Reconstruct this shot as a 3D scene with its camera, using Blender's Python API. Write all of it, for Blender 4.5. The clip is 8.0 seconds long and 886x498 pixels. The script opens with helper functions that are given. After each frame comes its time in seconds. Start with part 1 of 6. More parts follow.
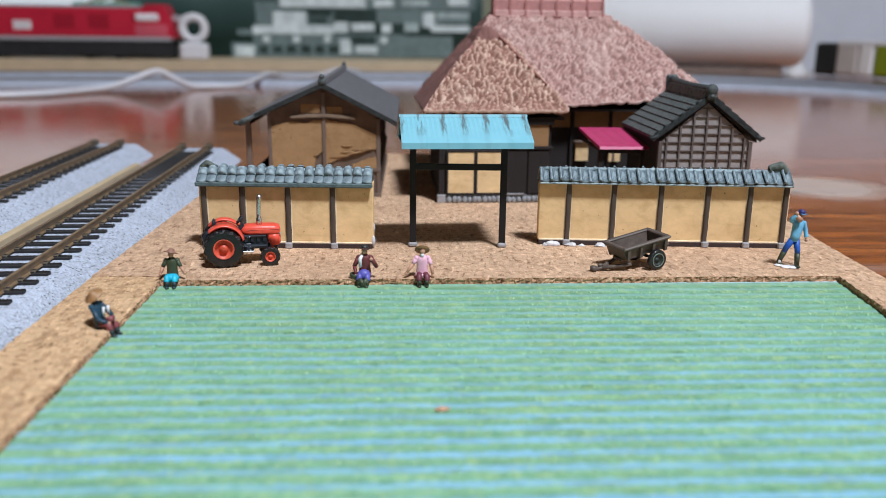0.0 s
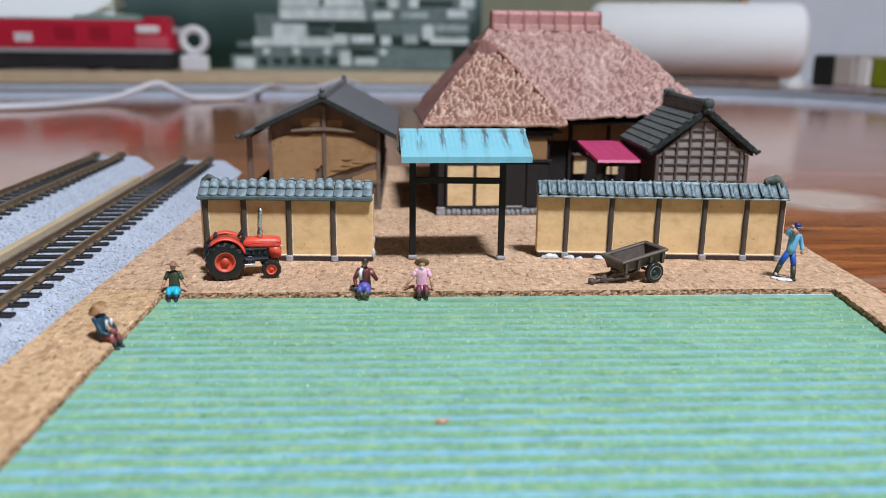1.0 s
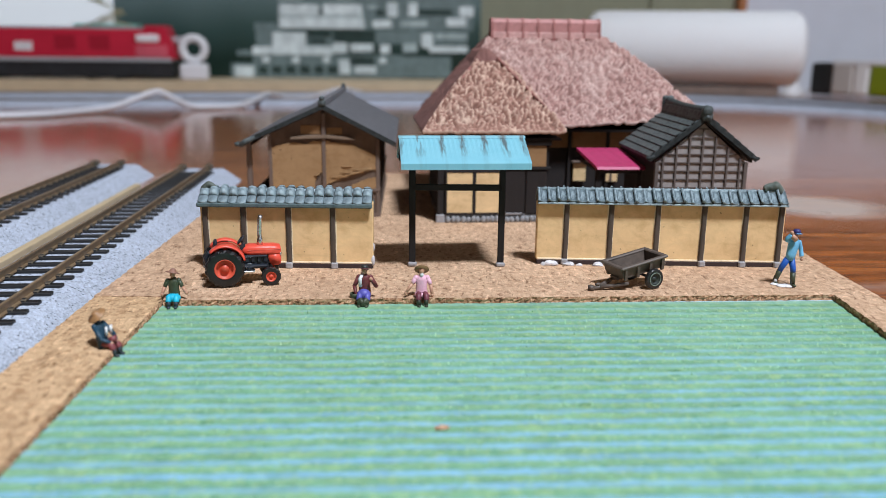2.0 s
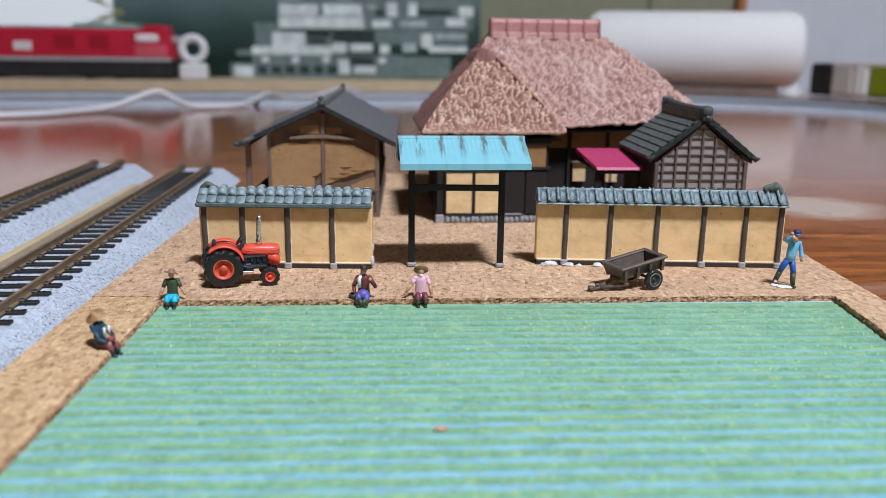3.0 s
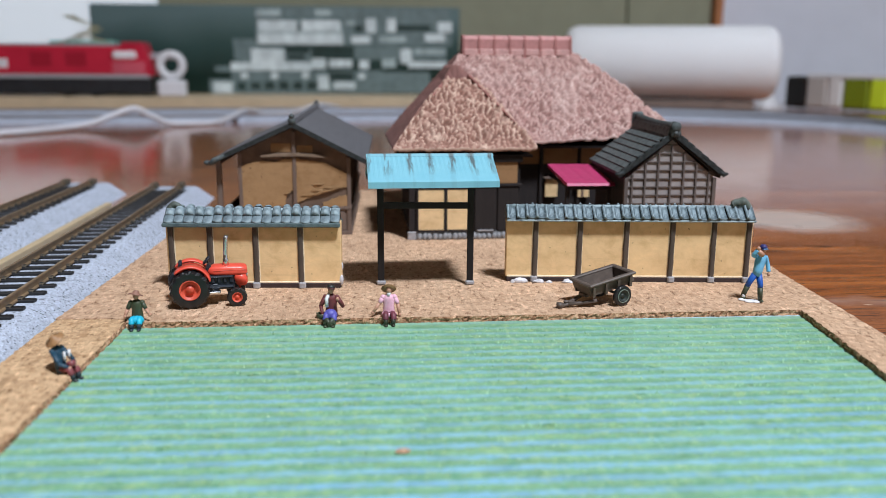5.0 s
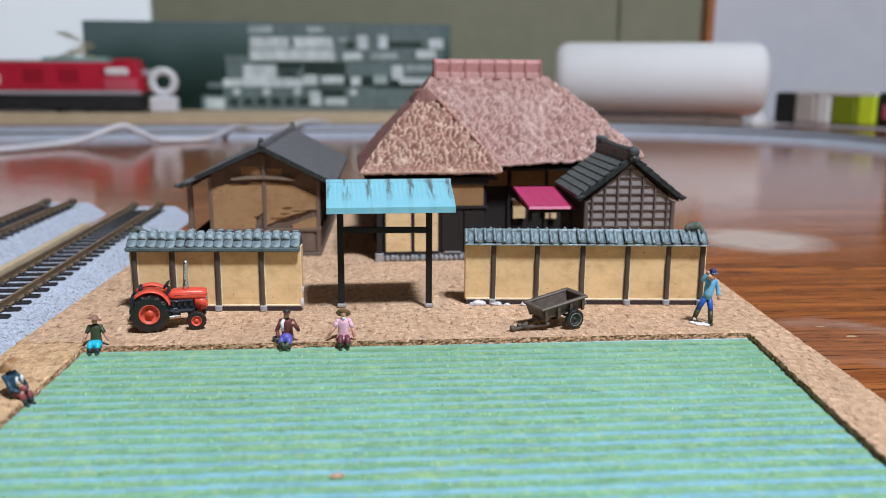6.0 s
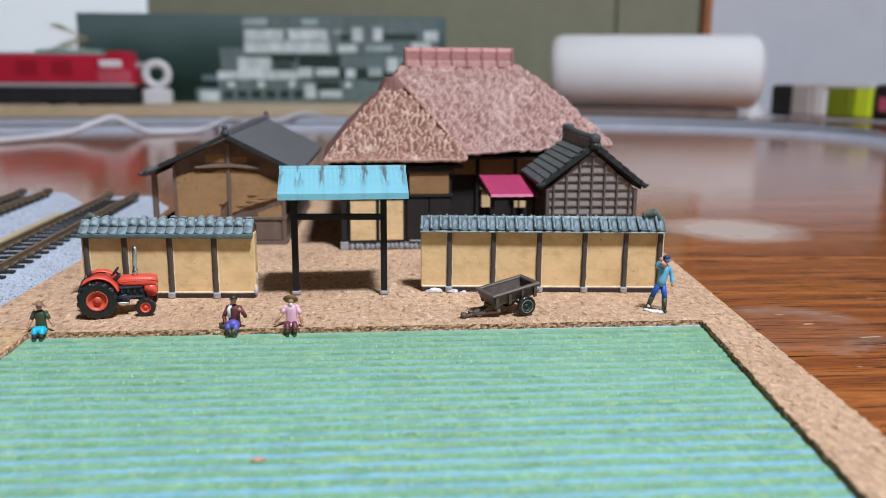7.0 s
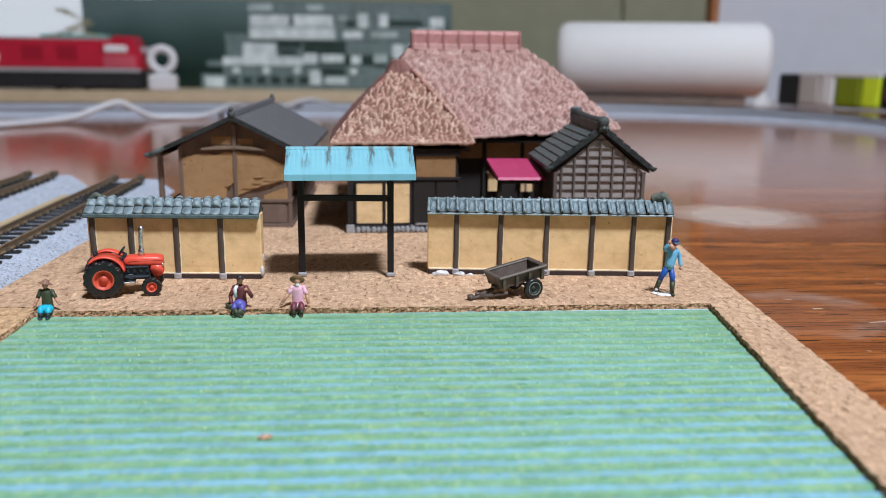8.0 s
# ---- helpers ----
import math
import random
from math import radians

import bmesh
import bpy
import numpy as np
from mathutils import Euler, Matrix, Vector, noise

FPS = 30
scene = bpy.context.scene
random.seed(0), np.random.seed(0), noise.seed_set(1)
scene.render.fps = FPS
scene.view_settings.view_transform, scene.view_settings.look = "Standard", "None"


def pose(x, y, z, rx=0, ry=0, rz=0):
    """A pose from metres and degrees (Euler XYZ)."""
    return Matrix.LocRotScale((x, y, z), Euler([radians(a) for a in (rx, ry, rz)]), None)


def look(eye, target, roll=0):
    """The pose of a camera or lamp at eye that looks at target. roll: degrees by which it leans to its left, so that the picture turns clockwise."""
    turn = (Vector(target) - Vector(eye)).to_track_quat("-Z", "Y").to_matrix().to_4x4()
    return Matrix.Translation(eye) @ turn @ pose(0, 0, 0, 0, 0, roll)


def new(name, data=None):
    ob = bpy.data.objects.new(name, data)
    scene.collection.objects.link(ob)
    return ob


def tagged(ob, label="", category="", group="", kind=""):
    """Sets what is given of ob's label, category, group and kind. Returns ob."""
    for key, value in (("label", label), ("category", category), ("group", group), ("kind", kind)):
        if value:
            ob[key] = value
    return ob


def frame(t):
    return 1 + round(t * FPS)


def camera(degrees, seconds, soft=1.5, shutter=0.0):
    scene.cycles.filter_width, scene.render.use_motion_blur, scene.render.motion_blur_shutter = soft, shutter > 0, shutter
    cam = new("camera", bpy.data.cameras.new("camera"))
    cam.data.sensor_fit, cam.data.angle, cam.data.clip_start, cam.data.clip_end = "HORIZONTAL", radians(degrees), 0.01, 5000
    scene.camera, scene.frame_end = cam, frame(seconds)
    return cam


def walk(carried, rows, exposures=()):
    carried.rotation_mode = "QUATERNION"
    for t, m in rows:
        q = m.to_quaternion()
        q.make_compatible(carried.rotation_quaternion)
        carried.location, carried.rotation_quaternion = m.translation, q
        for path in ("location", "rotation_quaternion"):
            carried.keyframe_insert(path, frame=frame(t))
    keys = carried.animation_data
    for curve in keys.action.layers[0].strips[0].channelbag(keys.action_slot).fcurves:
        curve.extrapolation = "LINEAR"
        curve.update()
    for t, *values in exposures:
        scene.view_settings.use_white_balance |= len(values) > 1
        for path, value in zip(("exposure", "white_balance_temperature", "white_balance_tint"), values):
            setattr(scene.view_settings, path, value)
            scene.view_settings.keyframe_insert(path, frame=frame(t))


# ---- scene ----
CM = 0.01  # the plan below is in centimetres: a model railway village on a table
cam = camera(56.0, 8.0, soft=0.6)
cam.data.dof.use_dof, cam.data.dof.focus_distance, cam.data.dof.aperture_fstop = True, 0.165, 21.0
ROWS = [
    (0, (0.284, -0.022, 4.464), (0.391, 1.907, 3.949), 0.7),
    (0.5, (0.272, -0.033, 4.443), (0.381, 1.901, 3.941), 0.7),
    (1, (0.272, -0.158, 4.541), (0.381, 1.778, 4.051), 0.7),
    (1.5, (0.265, -0.172, 4.523), (0.375, 1.769, 4.051), 0.6),
    (3, (0.268, -0.131, 4.516), (0.38, 1.81, 4.045), 0.7),
    (3.5, (0.281, -0.044, 4.499), (0.398, 1.893, 4.018), 0.6),
    (4, (0.369, 0.05, 4.507), (0.496, 1.987, 4.025), 0.6),
    (4.5, (0.496, 0.004, 4.535), (0.634, 1.943, 4.066), 0.5),
    (5.8, (0.977, -0.37, 4.813), (1.144, 1.582, 4.41), 0.3),
    (6, (1.343, -0.443, 4.876), (1.503, 1.509, 4.47), 0.4),
    (6.5, (2.096, -0.457, 4.791), (2.252, 1.494, 4.381), 0.3),
    (7, (2.35, -0.442, 4.713), (2.505, 1.507, 4.293), 0.4),
    (7.5, (2.321, -0.403, 4.59), (2.468, 1.544, 4.156), 0.5),
    (8, (2.296, -0.392, 4.563), (2.441, 1.552, 4.116), 0.7),
]
walk(cam, [(t, look(Vector(eye) * CM, Vector(aim) * CM, roll)) for t, eye, aim, roll in ROWS])

# ---- light: one round ceiling lamp in a closed room ----
scene.view_settings.exposure = 0.0
world = bpy.data.worlds.new("world")
world.use_nodes = True
world.node_tree.nodes["Background"].inputs[0].default_value = (0.8, 0.88, 1.0, 1)
world.node_tree.nodes["Background"].inputs[1].default_value = 0.01
scene.world = world
LAMP = Vector((44, -60, 158))
lamp_data = bpy.data.lights.new("ceiling_lamp_light", "AREA")
lamp_data.shape, lamp_data.size, lamp_data.energy = "DISK", 0.26, 53.0
lamp_data.color = (0.875, 0.945, 1.06)
new("ceiling_lamp_light", lamp_data).matrix_world = pose(*(LAMP * CM))


# ---- materials ----
class Mat:
    """A procedural material under construction."""

    def __init__(self, name, rough=0.6, metal=0.0, coat=0.0, spec=0.5):
        self.m = bpy.data.materials.new(name)
        self.m.use_nodes = True
        self.nt = self.m.node_tree
        self.b = self.nt.nodes["Principled BSDF"]
        self.b.inputs["Roughness"].default_value = rough
        self.b.inputs["Metallic"].default_value = metal
        self.b.inputs["Coat Weight"].default_value = coat
        self.b.inputs["Specular IOR Level"].default_value = spec
        self.tc = self.nt.nodes.new("ShaderNodeTexCoord").outputs["Object"]

    def node(self, kind, **ins):
        n = self.nt.nodes.new(kind)
        for k, v in ins.items():
            self.plug(v, n.inputs[k.replace("_", " ")])
        return n

    def plug(self, v, socket):
        if hasattr(v, "links"):
            self.nt.links.new(v, socket)
        else:
            socket.default_value = v

    def coords(self, scale=(1, 1, 1), turn=(0, 0, 0)):
        return self.node("ShaderNodeMapping", Vector=self.tc, Scale=scale, Rotation=turn).outputs[0]

    def noise(self, scale, detail=4.0, rough=0.55, dist=0.0, at=None):
        return self.node("ShaderNodeTexNoise", Vector=at or self.tc, Scale=scale, Detail=detail, Roughness=rough, Distortion=dist).outputs[0]

    def cells(self, scale, feature="F1", at=None, out="Distance"):
        n = self.node("ShaderNodeTexVoronoi", Vector=at or self.tc, Scale=scale)
        n.feature = feature
        return n.outputs[out]

    def ramp(self, fac, *stops):
        n = self.node("ShaderNodeValToRGB", Fac=fac)
        e = n.color_ramp.elements
        while len(e) < len(stops):
            e.new(0.5)
        for el, (p, c) in zip(e, stops):
            el.position, el.color = p, (*c, 1) if hasattr(c, "__len__") else (c, c, c, 1)
        return n.outputs[0]

    def mix(self, fac, a, b, kind="MIX"):
        n = self.nt.nodes.new("ShaderNodeMix")
        n.data_type, n.blend_type = "RGBA", kind
        for v, s in ((fac, n.inputs[0]), (a, n.inputs[6]), (b, n.inputs[7])):
            if isinstance(v, tuple) and len(v) == 3:
                v = (*v, 1)
            self.plug(v, s)
        return n.outputs[2]

    def math(self, op, a, b=0.0):
        n = self.nt.nodes.new("ShaderNodeMath")
        n.operation = op
        self.plug(a, n.inputs[0]), self.plug(b, n.inputs[1])
        return n.outputs[0]

    def xyz(self, at=None):
        return self.node("ShaderNodeSeparateXYZ", Vector=at or self.tc).outputs

    def chance(self):
        return self.nt.nodes.new("ShaderNodeObjectInfo").outputs["Random"]

    def island(self):
        return self.nt.nodes.new("ShaderNodeNewGeometry").outputs["Random Per Island"]

    def edges(self):
        return self.nt.nodes.new("ShaderNodeNewGeometry").outputs["Pointiness"]

    def base(self, c):
        self.plug((*c, 1) if isinstance(c, tuple) else c, self.b.inputs["Base Color"])
        return self

    def rough(self, v):
        self.plug(v, self.b.inputs["Roughness"])
        return self

    def bump(self, h, depth, strength=1.0):
        n = self.node("ShaderNodeBump", Height=h, Distance=depth, Strength=strength)
        self.nt.links.new(n.outputs[0], self.b.inputs["Normal"])
        return self


def paint(name, c, rough=0.5, vary=0.25, grain=900, metal=0.0, coat=0.0, bump=0.00004):
    """Brush-painted plastic: two scales of colour change and a fine relief."""
    m = Mat(name, rough, metal, coat)
    dark = tuple(v * (1 - vary) for v in c)
    light = tuple(min(1.0, v * (1 + vary) + 0.01 * vary) for v in c)
    f = m.mix(0.4, m.noise(grain, 5), m.noise(grain / 7, 3))
    m.base(m.ramp(f, (0.3, dark), (0.7, light)))
    if bump:
        m.bump(m.noise(grain * 1.6, 4), bump)
    return m


def cork(name, dark, mid, light):
    m = Mat(name, 0.9, spec=0.2)
    warp = m.mix(0.0005, m.tc, m.node("ShaderNodeTexNoise", Vector=m.tc, Scale=700, Detail=2).outputs[1], "ADD")
    tone = m.xyz(m.cells(1150, at=warp, out="Color"))[0]
    c = m.ramp(tone, (0.0, mid), (0.35, tuple(0.35 * a + 0.65 * b for a, b in zip(mid, light))), (0.85, light), (1.0, tuple(v * 1.12 for v in light)))
    # curled dark flecks and a few pale ones, lying flat in the pressed sheet
    fleck = m.noise(1000, 3, 0.62, 0.4, at=m.coords((1.1, 0.45, 1.0)))
    c = m.mix(m.ramp(fleck, (0.33, 0.85), (0.39, 0.0)), c, dark)
    c = m.mix(m.ramp(fleck, (0.59, 0.0), (0.66, 0.85)), c, tuple(min(1, v * 1.4) for v in light))
    clump = m.noise(420, 3, 0.6, 0.7, at=m.coords((1.0, 0.5, 1.0)))
    c = m.mix(m.ramp(clump, (0.34, 0.4), (0.46, 0.0)), c, tuple(0.6 * v for v in mid))
    c = m.mix(m.ramp(m.noise(2400, 2), (0.28, 0.6), (0.36, 0.0)), c, dark)
    c = m.mix(m.ramp(m.noise(45, 3), (0.4, 0.0), (0.7, 0.35)), c, tuple(v * 0.85 for v in mid))
    m.base(c)
    m.bump(m.mix(0.45, m.ramp(fleck, (0.28, 0.0), (0.42, 0.6), (0.7, 1.0)), m.noise(1700, 4)), 0.0007, 0.9)
    return m.m


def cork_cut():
    """The torn edge of the cork: coarse crumbs, darkness painted into the hollows."""
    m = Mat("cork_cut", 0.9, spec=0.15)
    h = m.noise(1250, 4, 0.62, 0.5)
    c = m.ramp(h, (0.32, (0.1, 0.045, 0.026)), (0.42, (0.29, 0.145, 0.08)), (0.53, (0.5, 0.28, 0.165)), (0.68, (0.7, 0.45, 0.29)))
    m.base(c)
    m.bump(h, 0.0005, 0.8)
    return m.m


CORK_PINK = cork("cork_back", (0.23, 0.12, 0.066), (0.475, 0.292, 0.178), (0.635, 0.424, 0.278))
CORK_GOLD = cork("cork_strip", (0.19, 0.095, 0.04), (0.455, 0.272, 0.143), (0.66, 0.44, 0.255))
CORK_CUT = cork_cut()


def paddy():
    m = Mat("paddy_print", 0.42, spec=0.35)
    x, y, z = m.xyz()
    wob = m.math("MULTIPLY", m.noise(60, 3), 0.0009)
    row = m.math("FRACT", m.math("DIVIDE", m.math("ADD", m.math("ADD", y, wob), -0.00215), 0.00312))
    fuzz = m.math("ADD", row, m.math("MULTIPLY", m.math("ADD", m.noise(1300, 4, 0.7, at=m.coords((0.5, 1, 1))), -0.5), 0.7))
    green = m.mix(m.noise(900, 4), (0.17, 0.375, 0.19), (0.315, 0.53, 0.305))
    blue = m.mix(m.noise(300, 3), (0.2, 0.46, 0.74), (0.32, 0.6, 0.95))
    f = m.ramp(fuzz, (0.0, 0.95), (0.12, 0.8), (0.3, 0.08), (0.7, 0.0), (0.88, 0.75), (1.0, 0.95))
    edge = m.ramp(fuzz, (0.16, 0.0), (0.26, 0.75), (0.42, 0.35), (0.62, 0.0))
    green = m.mix(m.math("MULTIPLY", edge, m.ramp(m.noise(160, 3, at=m.coords((0.4, 1, 1))), (0.35, 0.35), (0.6, 1.0))), green, (0.115, 0.32, 0.17))
    green = m.mix(m.ramp(m.noise(210, 4, 0.6, at=m.coords((0.6, 1, 1))), (0.55, 0.0), (0.72, 0.55)), green, (0.36, 0.55, 0.24))
    rows = m.ramp(m.noise(70, 3, 0.6, at=m.coords((0.25, 1.6, 1))), (0.34, 0.62), (0.6, 1.0))
    # the print's blue water lanes grow paler towards the yard
    lane = m.ramp(m.math("MULTIPLY", y, 6.0), (0.4, 1.0), (0.56, 0.8), (0.72, 0.54), (0.88, 0.28))
    c = m.mix(m.math("MULTIPLY", m.math("MULTIPLY", f, rows), lane), green, blue)
    shade = m.ramp(m.noise(420, 4, at=m.coords((0.5, 1.5, 1))), (0.32, 0.66), (0.6, 1.0))
    c = m.mix(0.7, c, shade, "MULTIPLY")
    dash = m.ramp(m.noise(520, 2, 0.5, 0.4, at=m.coords((0.55, 1.6, 1))), (0.29, 0.75), (0.34, 0.0))
    c = m.mix(m.math("MULTIPLY", dash, m.math("SUBTRACT", 1.0, f)), c, (0.07, 0.2, 0.09))
    grain = m.noise(1150, 3, 0.6, at=m.coords((1, 0.45, 1)))
    c = m.mix(m.ramp(grain, (0.56, 0.0), (0.68, 0.26)), c, (0.5, 0.66, 0.3))
    c = m.mix(m.ramp(grain, (0.34, 0.3), (0.42, 0.0)), c, (0.1, 0.3, 0.2))
    tuft = m.noise(620, 2, 0.6, at=m.coords((1, 0.55, 1)))
    leafy = m.math("SUBTRACT", 1.0, f)
    c = m.mix(m.math("MULTIPLY", leafy, m.ramp(tuft, (0.55, 0.0), (0.68, 0.28))), c, (0.5, 0.66, 0.27))
    c = m.mix(m.math("MULTIPLY", leafy, m.ramp(tuft, (0.33, 0.28), (0.43, 0.0))), c, (0.1, 0.32, 0.2))
    haze = m.ramp(m.noise(25, 2), (0.4, 0.0), (0.8, 0.25))
    c = m.mix(haze, c, (0.3, 0.6, 0.48))
    c = m.mix(m.ramp(m.noise(1500, 3, 0.7), (0.3, 0.28), (0.5, 0.0)), c, (0.12, 0.3, 0.16))
    # unprinted pale margin of the paper
    m.base(m.mix(m.ramp(m.math("MULTIPLY", m.math("ADD", y, -0.1458), 1500.0), (0.1, 0.0), (0.7, 0.7)), c, (0.5, 0.66, 0.8)))
    m.bump(m.noise(1600, 3), 0.0001, 0.6)
    return m.m


PADDY = paddy()


def blades():
    m = Mat("rice_blade", 0.5)
    m.base(m.ramp(m.island(), (0.0, (0.09, 0.24, 0.11)), (0.12, (0.2, 0.43, 0.24)), (0.6, (0.28, 0.52, 0.31)), (0.99, (0.38, 0.6, 0.35)), (0.994, (0.54, 0.72, 0.44))))
    return m.m


BLADE = blades()


def table_wood():
    m = Mat("varnished_table", 0.16, spec=0.48)
    m.b.inputs["Coat Roughness"].default_value = 0.08
    along = m.coords((0.045, 1.0, 1.0))
    broad = m.noise(150, 5, 0.62, 0.4, at=along)
    fine = m.noise(2100, 5, 0.65, 0.3, at=m.coords((0.03, 1, 1)))
    c = m.ramp(broad, (0.3, (0.17, 0.047, 0.015)), (0.46, (0.285, 0.085, 0.024)), (0.58, (0.4, 0.128, 0.034)), (0.72, (0.54, 0.19, 0.05)))
    c = m.mix(m.ramp(fine, (0.38, 0.85), (0.45, 0.0)), c, (0.05, 0.015, 0.007))
    # short open pores, crowded in some growth bands and rare in others
    pore = m.noise(640, 2.5, 0.55, 0.15, at=m.coords((0.1, 1, 1)))
    patch = m.ramp(m.noise(70, 3, at=m.coords((0.12, 1, 1))), (0.38, 0.15), (0.55, 1.0))
    c = m.mix(m.math("MULTIPLY", m.ramp(pore, (0.37, 1.0), (0.4, 0.0)), patch), c, (0.02, 0.008, 0.005))
    c = m.mix(m.ramp(pore, (0.62, 0.0), (0.7, 0.55)), c, (0.55, 0.21, 0.065))
    chip = m.ramp(m.noise(520, 2, 0.5, 0.3, at=m.coords((0.2, 1, 1))), (0.728, 0.0), (0.745, 0.8))
    c = m.mix(chip, c, (0.66, 0.46, 0.3))
    x, y, z = m.xyz()

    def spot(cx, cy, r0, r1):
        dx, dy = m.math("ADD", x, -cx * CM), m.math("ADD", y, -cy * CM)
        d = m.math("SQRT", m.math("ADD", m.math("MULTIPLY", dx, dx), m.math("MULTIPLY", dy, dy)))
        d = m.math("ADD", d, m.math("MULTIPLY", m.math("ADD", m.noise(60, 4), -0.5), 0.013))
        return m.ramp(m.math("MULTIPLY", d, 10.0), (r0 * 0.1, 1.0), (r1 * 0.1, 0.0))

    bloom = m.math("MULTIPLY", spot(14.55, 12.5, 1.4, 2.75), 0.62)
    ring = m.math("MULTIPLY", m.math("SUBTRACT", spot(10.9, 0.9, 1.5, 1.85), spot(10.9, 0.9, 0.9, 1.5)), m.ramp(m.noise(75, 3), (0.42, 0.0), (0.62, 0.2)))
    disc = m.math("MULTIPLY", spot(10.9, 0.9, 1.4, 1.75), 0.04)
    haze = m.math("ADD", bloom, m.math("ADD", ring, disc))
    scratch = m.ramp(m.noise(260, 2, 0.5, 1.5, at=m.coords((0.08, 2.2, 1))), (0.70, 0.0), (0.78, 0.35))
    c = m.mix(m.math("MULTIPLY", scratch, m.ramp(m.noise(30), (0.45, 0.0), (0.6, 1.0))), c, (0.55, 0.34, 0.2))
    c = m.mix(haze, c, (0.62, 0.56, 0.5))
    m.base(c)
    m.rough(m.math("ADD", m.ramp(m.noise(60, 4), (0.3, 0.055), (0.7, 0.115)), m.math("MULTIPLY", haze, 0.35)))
    m.bump(m.mix(0.6, fine, pore), 0.0001, 0.3)
    return m.m


TABLE = table_wood()


def ballast():
    m = Mat("ballast_grey", 0.85, spec=0.25)
    c = m.ramp(m.cells(2100, out="Color"), (0.0, (0.27, 0.29, 0.33)), (0.25, (0.42, 0.46, 0.54)), (1.0, (0.6, 0.66, 0.78)))
    speck = m.ramp(m.noise(1500, 2), (0.33, 0.15), (0.38, 1.0))
    m.base(m.mix(1.0, m.mix(1.0, c, speck, "MULTIPLY"), m.ramp(m.noise(60, 3), (0.3, 0.88), (0.7, 1.0)), "MULTIPLY"))
    m.bump(m.cells(2100), 0.0003, 0.8)
    return m.m


BALLAST = ballast()


def plaster(name, c):
    m = Mat(name, 0.8, spec=0.25)
    f = m.mix(0.5, m.noise(110, 5, 0.6), m.noise(420, 4, 0.6, 0.5, at=m.coords((0.8, 1, 1.1))))
    col = m.ramp(f, (0.3, (c[0] * 0.76, c[1] * 0.7, c[2] * 0.62)), (0.5, c), (0.7, tuple(min(1, v * 1.16) for v in c)))
    streak = m.ramp(m.noise(240, 3, 0.6, 0.8, at=m.coords((0.5, 1, 2.2))), (0.3, 0.7), (0.42, 0.0))
    col = m.mix(m.math("MULTIPLY", streak, 0.28), col, tuple(v * 0.55 for v in c))
    pit = m.ramp(m.noise(760, 2), (0.27, 0.8), (0.31, 0.0))
    m.base(m.mix(pit, col, (0.16, 0.09, 0.045)))
    m.bump(m.noise(600, 4), 0.00012, 0.6)
    return m.m


PLASTER = plaster("ochre_plaster", (0.76, 0.53, 0.275))
BARN_PLASTER = plaster("barn_plaster", (0.34, 0.205, 0.1))
PLASTER_DARK = plaster("brown_plaster", (0.3, 0.17, 0.08))
SHOJI = plaster("cream_shoji", (0.74, 0.53, 0.29))


def timber(name, c, vary=0.5, rough=0.75):
    m = Mat(name, rough, spec=0.3)
    f = m.noise(700, 5, 0.65, 0.4, at=m.coords((1, 1, 0.16)))
    col = m.ramp(f, (0.3, tuple(v * (1 - vary) for v in c)), (0.7, tuple(v * (1 + vary) for v in c)))
    wear = m.ramp(m.edges(), (0.52, 0.0), (0.6, 0.5))
    col = m.mix(m.ramp(m.noise(260, 4, 0.6, 0.4, at=m.coords((1, 1, 0.5))), (0.56, 0.0), (0.7, 0.45)), col, tuple(min(1, v * 2.4) for v in c))
    m.base(m.mix(wear, col, tuple(min(1, v * 2.6) for v in c)))
    m.bump(f, 0.0001, 0.7)
    return m.m


POST = timber("weathered_post", (0.055, 0.042, 0.033), 0.8)
SILL_DARK = timber("dark_sill", (0.026, 0.017, 0.016), 0.5)
BLACK_POST = timber("black_post", (0.0065, 0.006, 0.0065), 0.4, 0.6)
DARK_BOARD = timber("dark_board", (0.0125, 0.01, 0.0098), 0.4)
WORN_BEAM = timber("worn_beam", (0.12, 0.085, 0.06), 0.5)
BARE_MUD = paint("bare_mud", (0.135, 0.088, 0.062), 0.9, 0.45, 260, bump=0.0002).m
BARN_BOARD = timber("barn_board", (0.085, 0.06, 0.048), 0.4)
LATTICE = timber("lattice_bar", (0.07, 0.056, 0.05), 0.45)
SILL_WHITE = paint("sill_highlight", (0.8, 0.66, 0.46), 0.7).m
STONE = paint("foot_stone", (0.3, 0.29, 0.3), 0.7, 0.4, 700).m
GLUE_STONE = paint("pale_stone", (0.56, 0.55, 0.57), 0.3, 0.4, 500).m
DARK_STONE = paint("base_stone", (0.27, 0.27, 0.28), 0.7, 0.5, 700).m
KURA_WALL = paint("grey_tile_wall", (0.34, 0.302, 0.287), 0.75, 0.2, 500).m


